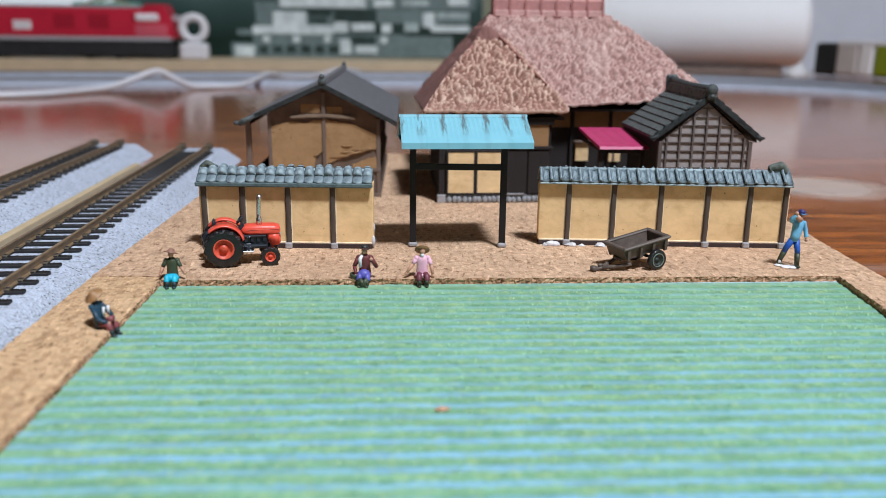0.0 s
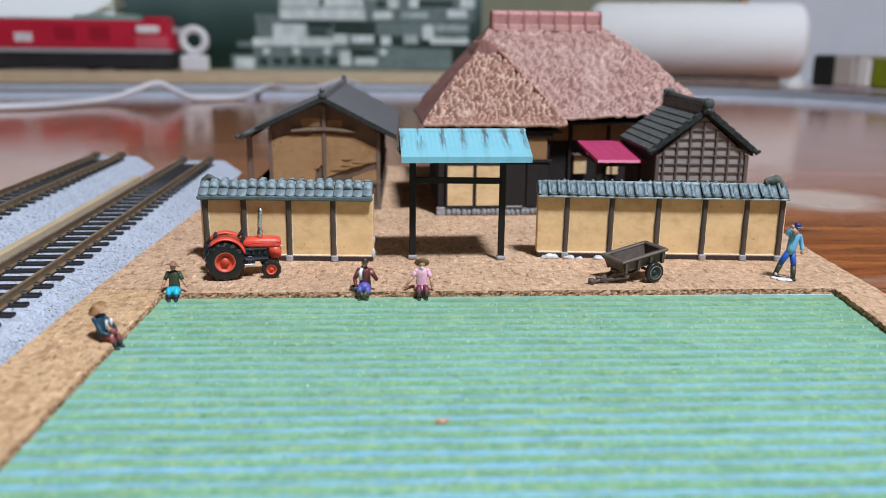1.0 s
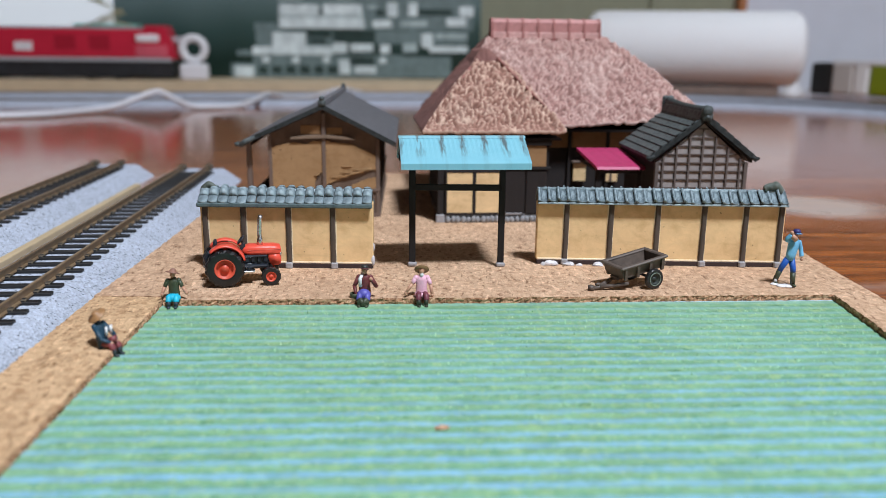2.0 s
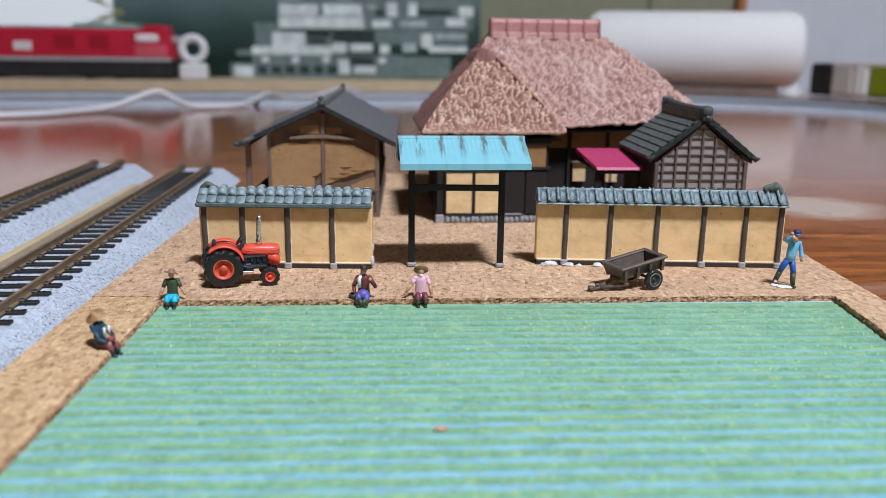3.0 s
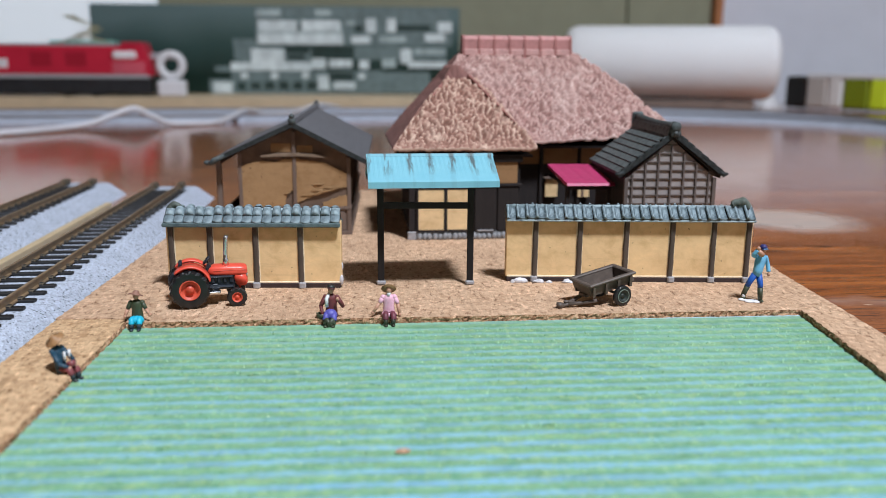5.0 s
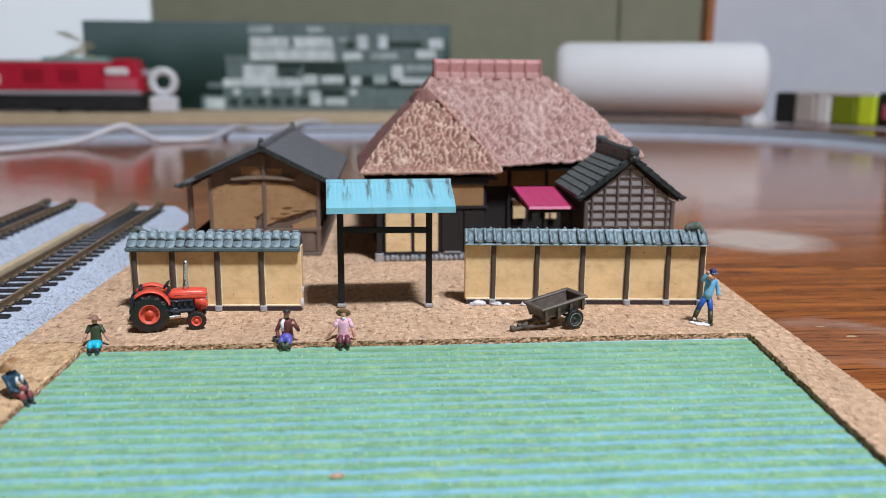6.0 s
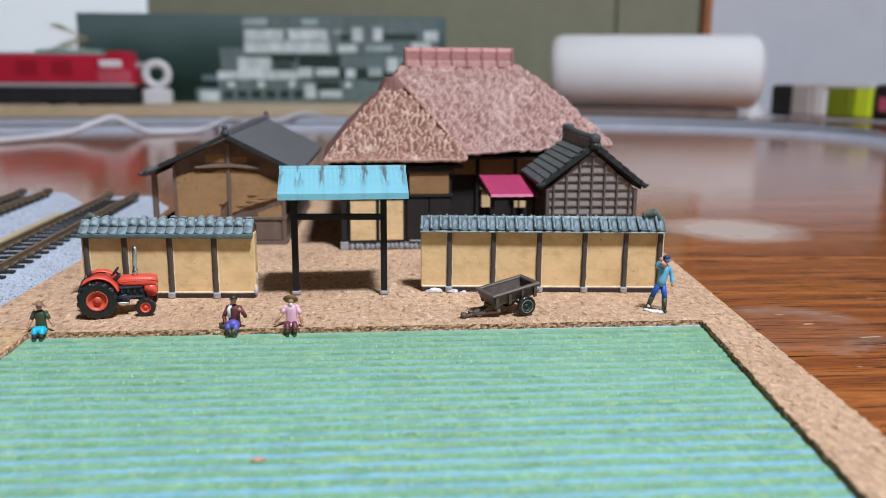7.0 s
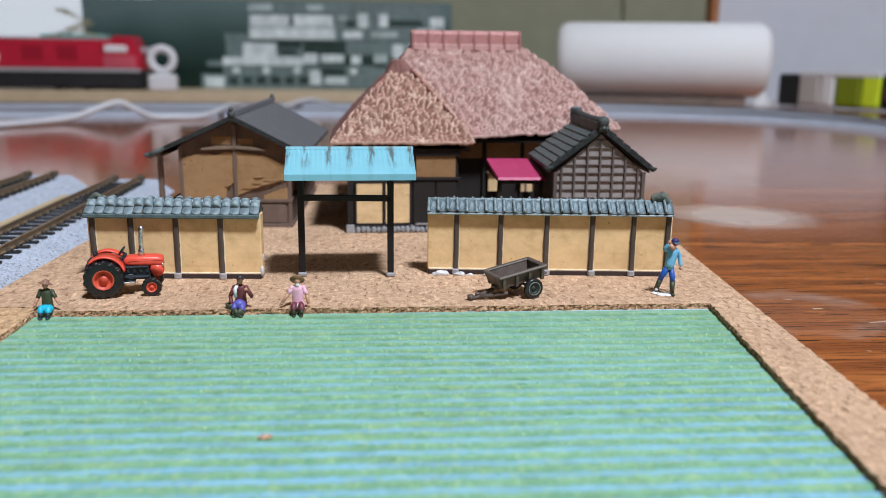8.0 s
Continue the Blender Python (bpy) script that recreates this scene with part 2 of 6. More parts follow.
def rooftile(name, c, hi, amount):
    m = Mat(name, 0.62, spec=0.3)
    f = m.math("ADD", m.noise(700, 5, 0.65), m.math("MULTIPLY", m.math("ADD", m.chance(), -0.5), 0.25))
    col = m.ramp(f, (0.3, tuple(v * 0.6 for v in c)), (0.7, tuple(v * 1.4 for v in c)))
    brush = m.math("MULTIPLY", m.ramp(m.edges(), (0.5, 0.0), (0.6, 1.0)), amount)
    brush = m.math("MULTIPLY", brush, m.ramp(m.noise(900, 4), (0.35, 0.25), (0.55, 1.0)))
    stroke = m.ramp(m.noise(650, 5, 0.65, 0.6, at=m.coords((1.3, 0.7, 0.7))), (0.5, 0.0), (0.64, 0.6 * amount))
    m.base(m.mix(m.math("MAXIMUM", brush, stroke), col, hi))
    m.bump(m.noise(1400, 4), 0.00008, 0.6)
    return m.m


TILE = rooftile("blue_grey_tile", (0.1, 0.134, 0.152), (0.36, 0.45, 0.48), 1.0)
EAVE_TEAL = rooftile("teal_eave", (0.045, 0.072, 0.078), (0.13, 0.18, 0.18), 0.6)
KURA_TILE = rooftile("slate_green_tile", (0.033, 0.041, 0.041), (0.13, 0.15, 0.15), 0.7)
VERGE = rooftile("black_verge_tile", (0.008, 0.0095, 0.0095), (0.06, 0.07, 0.07), 0.5)
MOSS_TILE = rooftile("mossy_tile", (0.06, 0.075, 0.06), (0.2, 0.22, 0.2), 0.7)
BARN_ROOF = rooftile("grey_slate_roof", (0.1, 0.1, 0.11), (0.13, 0.13, 0.14), 0.3)


def thatch(name, tint, crown):
    m = Mat(name, 0.85, spec=0.2)
    curl = m.noise(270, 1.5, 0.5, 1.5, at=m.coords((1, 0.75, 0.5)))
    worm = m.noise(1100, 4, 0.6)
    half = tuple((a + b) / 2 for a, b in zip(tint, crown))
    # dry-brushed: pale paint on the ridges, colour darkened in the hollows
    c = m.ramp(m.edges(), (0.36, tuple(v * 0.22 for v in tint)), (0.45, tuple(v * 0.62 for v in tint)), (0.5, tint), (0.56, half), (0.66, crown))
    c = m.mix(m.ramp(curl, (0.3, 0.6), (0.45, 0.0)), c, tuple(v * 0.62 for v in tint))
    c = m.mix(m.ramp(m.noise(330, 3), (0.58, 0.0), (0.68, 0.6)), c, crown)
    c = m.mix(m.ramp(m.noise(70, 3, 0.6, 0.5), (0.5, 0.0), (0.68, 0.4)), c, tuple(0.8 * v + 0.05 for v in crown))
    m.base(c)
    m.bump(worm, 0.0002, 0.7)
    return m.m


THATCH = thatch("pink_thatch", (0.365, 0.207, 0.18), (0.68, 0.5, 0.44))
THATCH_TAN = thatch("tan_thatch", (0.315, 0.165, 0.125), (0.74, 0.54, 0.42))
HIP = paint("thatch_hip", (0.29, 0.12, 0.1), 0.85, 0.5, 700).m
# reddish bare thatch, darkened to hold the shade of the left slopes
THATCH_BARE_SHADE = paint("bare_shaded_thatch", (0.2, 0.09, 0.075), 0.85, 0.3, 260, bump=0.0002).m
RIDGE = paint("thatch_ridge", (0.48, 0.235, 0.22), 0.7, 0.22, 700).m
RIDGE_PALE = paint("thatch_ridge_pale", (0.56, 0.33, 0.3), 0.7, 0.25, 500).m
RIDGE_BAND = paint("thatch_ridge_band", (0.33, 0.135, 0.12), 0.7, 0.25, 700).m


def tin():
    m = Mat("blue_tin", 0.38, spec=0.5)
    c = m.mix(m.noise(300, 4), (0.17, 0.45, 0.545), (0.245, 0.54, 0.63))
    x, y, z = m.xyz()
    lane = m.ramp(m.math("FRACT", m.math("MULTIPLY", m.math("ADD", x, m.math("MULTIPLY", m.noise(160, 2), 0.003)), 235.0)), (0.3, 0.0), (0.42, 1.0), (0.6, 1.0), (0.72, 0.0))
    drip = m.ramp(m.noise(1700, 4, 0.6, 0.2, at=m.coords((1, 0.12, 0.12))), (0.4, 0.0), (0.56, 1.0))
    high = m.ramp(m.math("MULTIPLY", m.math("ADD", z, m.math("ADD", m.math("MULTIPLY", m.noise(300, 2), 0.002), -0.0244)), 300.0), (0.0, 0.12), (0.5, 1.0))
    m.base(m.mix(m.math("MULTIPLY", m.math("MULTIPLY", m.math("MULTIPLY", lane, drip), high), 0.9), c, (0.1, 0.12, 0.12)))
    m.bump(m.noise(900, 3), 0.00005, 0.5)
    return m.m


TIN = tin()
PINK = paint("magenta_awning", (0.46, 0.035, 0.13), 0.5, 0.2, 500).m
TRACTOR_RED = paint("tractor_red", (0.76, 0.085, 0.05), 0.38, 0.2, 700).m
HUB_RED = paint("hub_red", (0.6, 0.08, 0.04), 0.5, 0.25, 900).m
TYRE = paint("tyre_black", (0.008, 0.008, 0.009), 0.32, 0.5, 900).m
ENGINE = paint("engine_black", (0.014, 0.02, 0.03), 0.4, 0.5, 900).m
LEVER = paint("lever_cream", (0.55, 0.4, 0.22), 0.5, 0.2, 700).m
SILVER = paint("silver_pipe", (0.7, 0.7, 0.72), 0.25, 0.15, 700, metal=1.0).m
CART = paint("cart_brown", (0.098, 0.074, 0.06), 0.55, 0.35, 700).m
CART_WHEEL = paint("cart_wheel_green", (0.018, 0.026, 0.022), 0.5, 0.4, 700).m
CART_RING = paint("cart_ring_green", (0.13, 0.17, 0.14), 0.5, 0.4, 700).m
RAIL = paint("rail_bronze", (0.28, 0.19, 0.11), 0.4, 0.3, 500, metal=0.4).m
SLEEPER = paint("sleeper_black", (0.011, 0.011, 0.012), 0.5, 0.4, 800).m
CHAIR = paint("rail_chair_brown", (0.085, 0.068, 0.045), 0.5, 0.4, 800).m
STICK = paint("pale_wood_stick", (0.5, 0.38, 0.23), 0.6, 0.12, 200).m
SOFTWOOD = paint("pale_board", (0.62, 0.5, 0.33), 0.6, 0.12, 60).m


# ---- mesh tools (centimetres) ----
def mesh_of(name, bm, mats, smooth=False, weld=False):
    if weld:
        bmesh.ops.remove_doubles(bm, verts=bm.verts, dist=0.0005)
    bmesh.ops.recalc_face_normals(bm, faces=bm.faces)
    bmesh.ops.scale(bm, vec=(CM, CM, CM), verts=bm.verts)
    me = bpy.data.meshes.new(name)
    for f in bm.faces:
        f.smooth = smooth
    bm.to_mesh(me)
    bm.free()
    for m in mats if isinstance(mats, (list, tuple)) else [mats]:
        me.materials.append(m)
    return me


def thing(name, at=(0, 0, 0), turn=0.0, label="", category="", group="", kind=""):
    """An empty at the thing's base, in centimetres."""
    ob = new(name)
    ob.empty_display_size = 0.005
    ob.matrix_world = pose(at[0] * CM, at[1] * CM, at[2] * CM, 0, 0, turn)
    return tagged(ob, label, category, group, kind)


def part(name, bm, material, parent=None, label="", smooth=False, at=None, turn=(0, 0, 0), kind=""):
    ob = new(name, mesh_of(name, bm, material, smooth))
    ob.parent = parent
    if at is not None:
        ob.matrix_basis = pose(at[0] * CM, at[1] * CM, at[2] * CM, *turn)
    return tagged(ob, label, kind=kind)


def piece(name, me, parent, at, turn=(0, 0, 0), scale=(1, 1, 1)):
    ob = new(name, me)
    ob.parent = parent
    ob.matrix_basis = pose(at[0] * CM, at[1] * CM, at[2] * CM, *turn) @ Matrix.Diagonal((*scale, 1))
    return ob


def solo(name, bm, material, label, category, at=(0, 0, 0), turn=0.0, group="", kind="", smooth=False):
    """A thing that is one mesh."""
    ob = new(name, mesh_of(name, bm, material, smooth))
    ob.matrix_world = pose(at[0] * CM, at[1] * CM, at[2] * CM, 0, 0, turn)
    return tagged(ob, label, category, group, kind)


def box(x0, x1, y0, y1, z0, z1, bevel=0.0, bm=None, m=None, slot=0):
    out = bmesh.new() if bm is None else bm
    mat = Matrix.LocRotScale(((x0 + x1) / 2, (y0 + y1) / 2, (z0 + z1) / 2), None, (abs(x1 - x0), abs(y1 - y0), abs(z1 - z0)))
    made = bmesh.ops.create_cube(out, size=1.0, matrix=m @ mat if m else mat)["verts"]
    faces = {f for v in made for f in v.link_faces}
    if bevel:
        edges = {e for v in made for e in v.link_edges}
        got = bmesh.ops.bevel(out, geom=list(edges), offset=bevel, segments=1, affect="EDGES", profile=0.5)
        faces = set(got["faces"]) | {f for f in faces if f.is_valid}
    for f in faces:
        f.material_index = slot
    return out


def prism(poly, axis, a, b, bm=None, m=None, slot=0):
    """A closed outline pushed from a to b along axis x, y or z."""
    out = bmesh.new() if bm is None else bm

    def lift(p, h):
        v = {"x": (h, p[0], p[1]), "y": (p[0], h, p[1]), "z": (p[0], p[1], h)}[axis]
        return m @ Vector(v) if m else Vector(v)

    lo, hi = [out.verts.new(lift(p, a)) for p in poly], [out.verts.new(lift(p, b)) for p in poly]
    n = len(poly)
    fs = [out.faces.new(lo), out.faces.new(hi)] + [out.faces.new((lo[i], lo[(i + 1) % n], hi[(i + 1) % n], hi[i])) for i in range(n)]
    for f in fs:
        f.material_index = slot
    return out


def turned(profile, n=24, bm=None, m=None, slot=0, closed=True):
    """A body of revolution about z from (radius, height) pairs."""
    out = bmesh.new() if bm is None else bm
    m = m or Matrix()
    rings = []
    for r, z in profile:
        if r < 1e-6:
            rings.append([out.verts.new(m @ Vector((0, 0, z)))])
        else:
            rings.append([out.verts.new(m @ Vector((r * math.cos(6.283185 * i / n), r * math.sin(6.283185 * i / n), z))) for i in range(n)])
    pairs = list(zip(rings, rings[1:]))
    for a, b in pairs:
        for i in range(n):
            j = (i + 1) % n
            q = [a[i % len(a)], a[j % len(a)], b[j % len(b)], b[i % len(b)]]
            q = list(dict.fromkeys(q))
            if len(q) > 2:
                out.faces.new(q).material_index = slot
    if closed:
        for r in (rings[0], rings[-1]):
            if len(r) > 2:
                out.faces.new(r).material_index = slot
    return out


def tube(points, radius, n=10, bm=None, slot=0, squash=1.0):
    """A round bar along points; radius may be one number or one for each point."""
    out = bmesh.new() if bm is None else bm
    pts = [Vector(p) for p in points]
    rad = radius if hasattr(radius, "__len__") else [radius] * len(pts)
    rings = []
    for i, p in enumerate(pts):
        d = (pts[min(i + 1, len(pts) - 1)] - pts[max(i - 1, 0)]).normalized()
        if i == 0:
            side = d.cross(Vector((0, 0, 1))) if abs(d.z) < 0.8 else d.cross(Vector((0, 1, 0)))
        side = (side - d * side.dot(d)).normalized()
        up = side.cross(d)
        rings.append([out.verts.new(p + rad[i] * (math.cos(6.283185 * k / n) * side + squash * math.sin(6.283185 * k / n) * up)) for k in range(n)])
    for a, b in zip(rings, rings[1:]):
        for k in range(n):
            out.faces.new((a[k], a[(k + 1) % n], b[(k + 1) % n], b[k])).material_index = slot
    for r in (rings[0], rings[-1]):
        out.faces.new(r).material_index = slot
    return out


def smoothed(points, steps=8):
    """A glide through the points (Catmull-Rom)."""
    p = [Vector(points[0])] + [Vector(q) for q in points] + [Vector(points[-1])]
    out = []
    for i in range(1, len(p) - 2):
        for s in range(steps):
            t = s / steps
            out.append(0.5 * (2 * p[i] + (p[i + 1] - p[i - 1]) * t + (2 * p[i - 1] - 5 * p[i] + 4 * p[i + 1] - p[i + 2]) * t * t + (3 * p[i] - p[i - 1] - 3 * p[i + 1] + p[i + 2]) * t ** 3))
    return out + [p[-2]]


def ball(c, r, bm, slot=0, stretch=(1, 1, 1), m=None):
    mat = Matrix.LocRotScale(c, None, [r * s for s in stretch])
    made = bmesh.ops.create_uvsphere(bm, u_segments=12, v_segments=8, radius=1.0, matrix=m @ mat if m else mat)["verts"]
    for f in {f for v in made for f in v.link_faces}:
        f.material_index = slot
    return bm


def jag(poly, step, amount, seed):
    """The outline with worn, uneven edges."""
    rnd = random.Random(seed)
    out = []
    for (x0, y0), (x1, y1) in zip(poly, poly[1:] + poly[:1]):
        n = max(1, int(math.hypot(x1 - x0, y1 - y0) / step))
        for i in range(n):
            t = i / n
            k = amount if i else 0
            out.append((x0 + (x1 - x0) * t + rnd.uniform(-k, k), y0 + (y1 - y0) * t + rnd.uniform(-k, k)))
    return out


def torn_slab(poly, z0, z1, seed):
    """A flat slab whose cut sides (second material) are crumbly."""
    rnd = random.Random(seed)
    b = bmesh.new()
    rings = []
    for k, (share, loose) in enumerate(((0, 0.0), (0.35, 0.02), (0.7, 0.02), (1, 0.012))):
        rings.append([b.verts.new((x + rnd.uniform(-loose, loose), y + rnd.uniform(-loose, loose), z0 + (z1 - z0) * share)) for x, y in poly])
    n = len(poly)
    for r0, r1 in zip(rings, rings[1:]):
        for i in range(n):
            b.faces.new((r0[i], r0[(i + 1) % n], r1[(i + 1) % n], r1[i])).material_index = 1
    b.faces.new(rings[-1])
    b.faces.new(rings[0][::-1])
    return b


# ---- room ----
TOP = -0.45  # table top below the cork's top, at the yard's front edge
FALL = 0.0122  # behind that edge the table drops gently away


def ground(y):
    """Height of the cork yard at y."""
    return -FALL * max(0.0, y - 14.5)


def table_at(y):
    return TOP - FALL * (y - 14.5)


def lie_on_table(t, x, y, turn=0.0, lift=0.0):
    t.matrix_world = pose(x * CM, y * CM, (table_at(y) + lift) * CM, -math.degrees(math.atan(FALL)), 0, turn)
    return t


wall_mat = paint("cream_wall", (0.81, 0.84, 0.93), 0.85, 0.04, 20).m
olive = paint("olive_fusuma", (0.34, 0.345, 0.24), 0.8, 0.08, 25).m
post_mat = paint("orange_post", (0.5, 0.2, 0.08), 0.5, 0.2, 40).m
mat_floor = paint("tatami", (0.4, 0.34, 0.2), 0.8, 0.2, 200).m
ceiling_mat = paint("white_ceiling", (0.5, 0.5, 0.5), 0.9, 0.03, 10).m
# dark tone for walls out of view, holding down bounced and mirrored light
dark_wall_mat = paint("dark_wall", (0.16, 0.1, 0.06), 0.6, 0.2, 30).m
X0, X1, Y0, Y1, ZF, ZC = -190, 190, -170, 166, -40, 200
solo("floor", box(X0, X1, Y0, Y1, ZF - 4, ZF), mat_floor, "pale straw tatami floor under the table", "floor", kind="structure")
solo("ceiling", box(X0, X1, Y0, Y1, ZC, ZC + 4), ceiling_mat, "plain white ceiling of the room", "ceiling", kind="structure")
solo("wall_north", box(X0, 108, Y1, Y1 + 8, ZF, 21.5), wall_mat, "plain off-white plastered wall behind the table", "wall", kind="structure")
# unseen dark upper wall and corner, added so the table mirrors less light
solo("wall_north_upper", box(X0, X1, Y1, Y1 + 8, 21.5, ZC), dark_wall_mat, "plain dark brown upper wall, unseen, dimming the table's reflections", "wall", kind="structure")
solo("wall_north_corner", box(108, X1, Y1, Y1 + 8, ZF, 21.5), dark_wall_mat, "plain dark brown wall end, unseen, dimming the table's reflections", "wall", kind="structure")
solo("wall_south", box(X0, X1, Y0 - 8, Y0, ZF, ZC), dark_wall_mat, "plain dark brown wall, unseen, dark to cut bounced light", "wall", kind="structure")
solo("wall_west", box(X0 - 8, X0, Y0, Y1, ZF, ZC), dark_wall_mat, "plain dark brown wall, unseen, dark to cut bounced light", "wall", kind="structure")
solo("wall_east", box(X1, X1 + 8, Y0, Y1, ZF, ZC), wall_mat, "plain off-white plastered wall", "wall", kind="structure")


def sliding_doors():
    t = thing("door_1", (0, Y1 - 3.2, ZF), 0, "olive green paper-covered sliding doors, closed", "sliding door", kind="structure")
    part("door_leaf", box(-39.6, 48.4, 0, 2.2, 0.5, 175, 0.4), olive, t)
    part("door_leaf", box(48.8, 65.4, 0.6, 2.8, 0.5, 175, 0.4), olive, t)
    part("door_post", box(65.6, 67.2, -1.0, 3.0, 0, 182, 0.3), post_mat, t, "orange-brown wooden post")


sliding_doors()
daylight = Mat("daylit_paper", 0.8)
daylight.base((0.84, 0.86, 0.9))
daylight.b.inputs["Emission Color"].default_value = (0.78, 0.9, 1.0, 1)
daylight.b.inputs["Emission Strength"].default_value = 0.4
solo("window_1", box(-150, -40.2, Y1 - 3.0, Y1 - 0.2, -20, 32, 0.5), daylight.m, "white paper window screen lit by daylight beside the doors", "window", kind="structure")


def ceiling_lamp():
    glass = Mat("lamp_opal", 0.5)
    glass.base((0.9, 0.9, 0.88))
    t = thing("ceiling_lamp", (LAMP.x, LAMP.y, ZC), 0, "round white ceiling lamp hanging over the table", "lamp")
    drop = LAMP.z - ZC
    part("canopy", turned([(0, 0), (6, 0), (6, -2), (2, -3), (0, -3)], 32), wall_mat, t, smooth=True)
    part("cord", tube([(0, 0, -3), (0, 0, drop + 5.5)], 0.4, 8), wall_mat, t)
    part("shade", turned([(0, drop + 6), (8, drop + 5.4), (14.5, drop + 1.6), (15, drop + 0.6), (14.4, drop + 0.6), (13.8, drop + 1.6), (7.6, drop + 4.6), (0, drop + 5)], 40), glass.m, t, smooth=True)


ceiling_lamp()


def low_table():
    t = lie_on_table(thing("low_table", (0, 0, TOP), 0, "low wooden table with a glossy red-brown varnished top, stained", "table"), 0, 14.5)
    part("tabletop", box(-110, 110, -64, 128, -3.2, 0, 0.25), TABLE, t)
    for x in (-102, 102):
        for y in (-56, 120):
            part("leg", box(x - 3, x + 3, y - 3, y + 3, ZF - TOP + FALL * y, -3.2, 0.3), TABLE, t)


low_table()

# ---- base: paper field between cork sheets ----
BASE = -0.11


def sagged(b):
    """Bends a slab down with the table behind the yard's front edge."""
    bmesh.ops.bisect_plane(b, geom=b.verts[:] + b.edges[:] + b.faces[:], plane_co=(0, 15.5, 0), plane_no=(0, 1, 0))
    for v in b.verts:
        v.co.z += ground(v.co.y) * (1.0 if v.co.y > 15 else 0.0)
    return b


solo("cork_board", sagged(prism([(-5.28, 2.5), (8.5, 2.5), (11.2, 31.5), (-2.85, 31.5), (-5.2, 24.6)], "z", TOP + 0.002, BASE - 0.04)), CORK_GOLD, "thick tan cork board carrying the model village", "cork board")
solo("paddy_field", prism([(-4.6, 2.6), (8.3, 2.6), (8.95, 15.0), (-4.6, 15.0)], "z", BASE - 0.038, BASE), PADDY, "printed paper rice paddy with green rows and blue water", "paddy field")
edge = [(-5.3, 14.86), (-4.02, 14.80), (-3.98, 14.55), (8.61, 14.67), (8.08, 9.9), (7.27, 2.5), (8.55, 2.5), (9.62, 17.27), (11.3, 31.6), (-2.8, 31.6), (-5.15, 24.6)]
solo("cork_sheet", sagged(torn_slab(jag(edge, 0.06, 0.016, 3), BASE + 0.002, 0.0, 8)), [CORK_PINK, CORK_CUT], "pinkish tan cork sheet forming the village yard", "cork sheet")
strip = [(-5.4, 2.5), (-4.16, 2.5), (-4.0, 14.54), (-4.03, 14.785), (-5.28, 14.845)]
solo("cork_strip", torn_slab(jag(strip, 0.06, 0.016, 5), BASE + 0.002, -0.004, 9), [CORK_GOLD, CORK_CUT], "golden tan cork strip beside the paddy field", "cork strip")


def rice_rows():
    rnd = np.random.RandomState(7)
    vs, fs = [], []
    for k in range(11, 47):
        y = 0.17 + 0.312 * k + 0.156
        if y > 14.3:
            break
        count = int(11 * 12.3)
        for x in np.linspace(-3.85, 8.0 + 0.06 * (y - 9), count) + rnd.uniform(-0.05, 0.05, count):
            for b in range(2):
                h, w = rnd.uniform(0.02, 0.045) if rnd.rand() < 0.97 else rnd.uniform(0.05, 0.07), 0.01
                px, py = x + rnd.uniform(-0.04, 0.04), y + rnd.normal(0, 0.05)
                a = rnd.uniform(-0.9, 0.9)
                lx, ly = rnd.uniform(-0.03, 0.03), rnd.uniform(0.0, 0.03)
                i = len(vs)
                vs += [(px - w * math.cos(a), py - w * math.sin(a), 0), (px + w * math.cos(a), py + w * math.sin(a), 0), (px + lx, py + ly, h)]
                fs.append((i, i + 1, i + 2))
    me = bpy.data.meshes.new("rice_plants")
    me.from_pydata([(a * CM, b * CM, (c + BASE) * CM) for a, b, c in vs], [], fs)
    me.materials.append(BLADE)
    tilt = rnd.normal(0, 0.3, (len(vs) // 3, 2))
    up = [Vector((tilt[i // 3][0], tilt[i // 3][1] - 0.15, 1.0)).normalized() for i in range(len(vs))]
    me.polygons.foreach_set("use_smooth", [True] * len(me.polygons))
    me.normals_split_custom_set([up[v] for f in fs for v in f])
    tagged(new("rice_plants", me), "short green rice plants in rows on the paddy", "rice plants", kind="stuff")


rice_rows()
crumb = bmesh.new()
ball((0, 0, 0.02), 0.075, crumb, 0, (1.3, 0.8, 0.3))
solo("cork_crumb", crumb, CORK_PINK, "small red-brown crumb of cork lying on the paddy", "crumb", (0.82, 9.38, BASE + 0.004), 10)


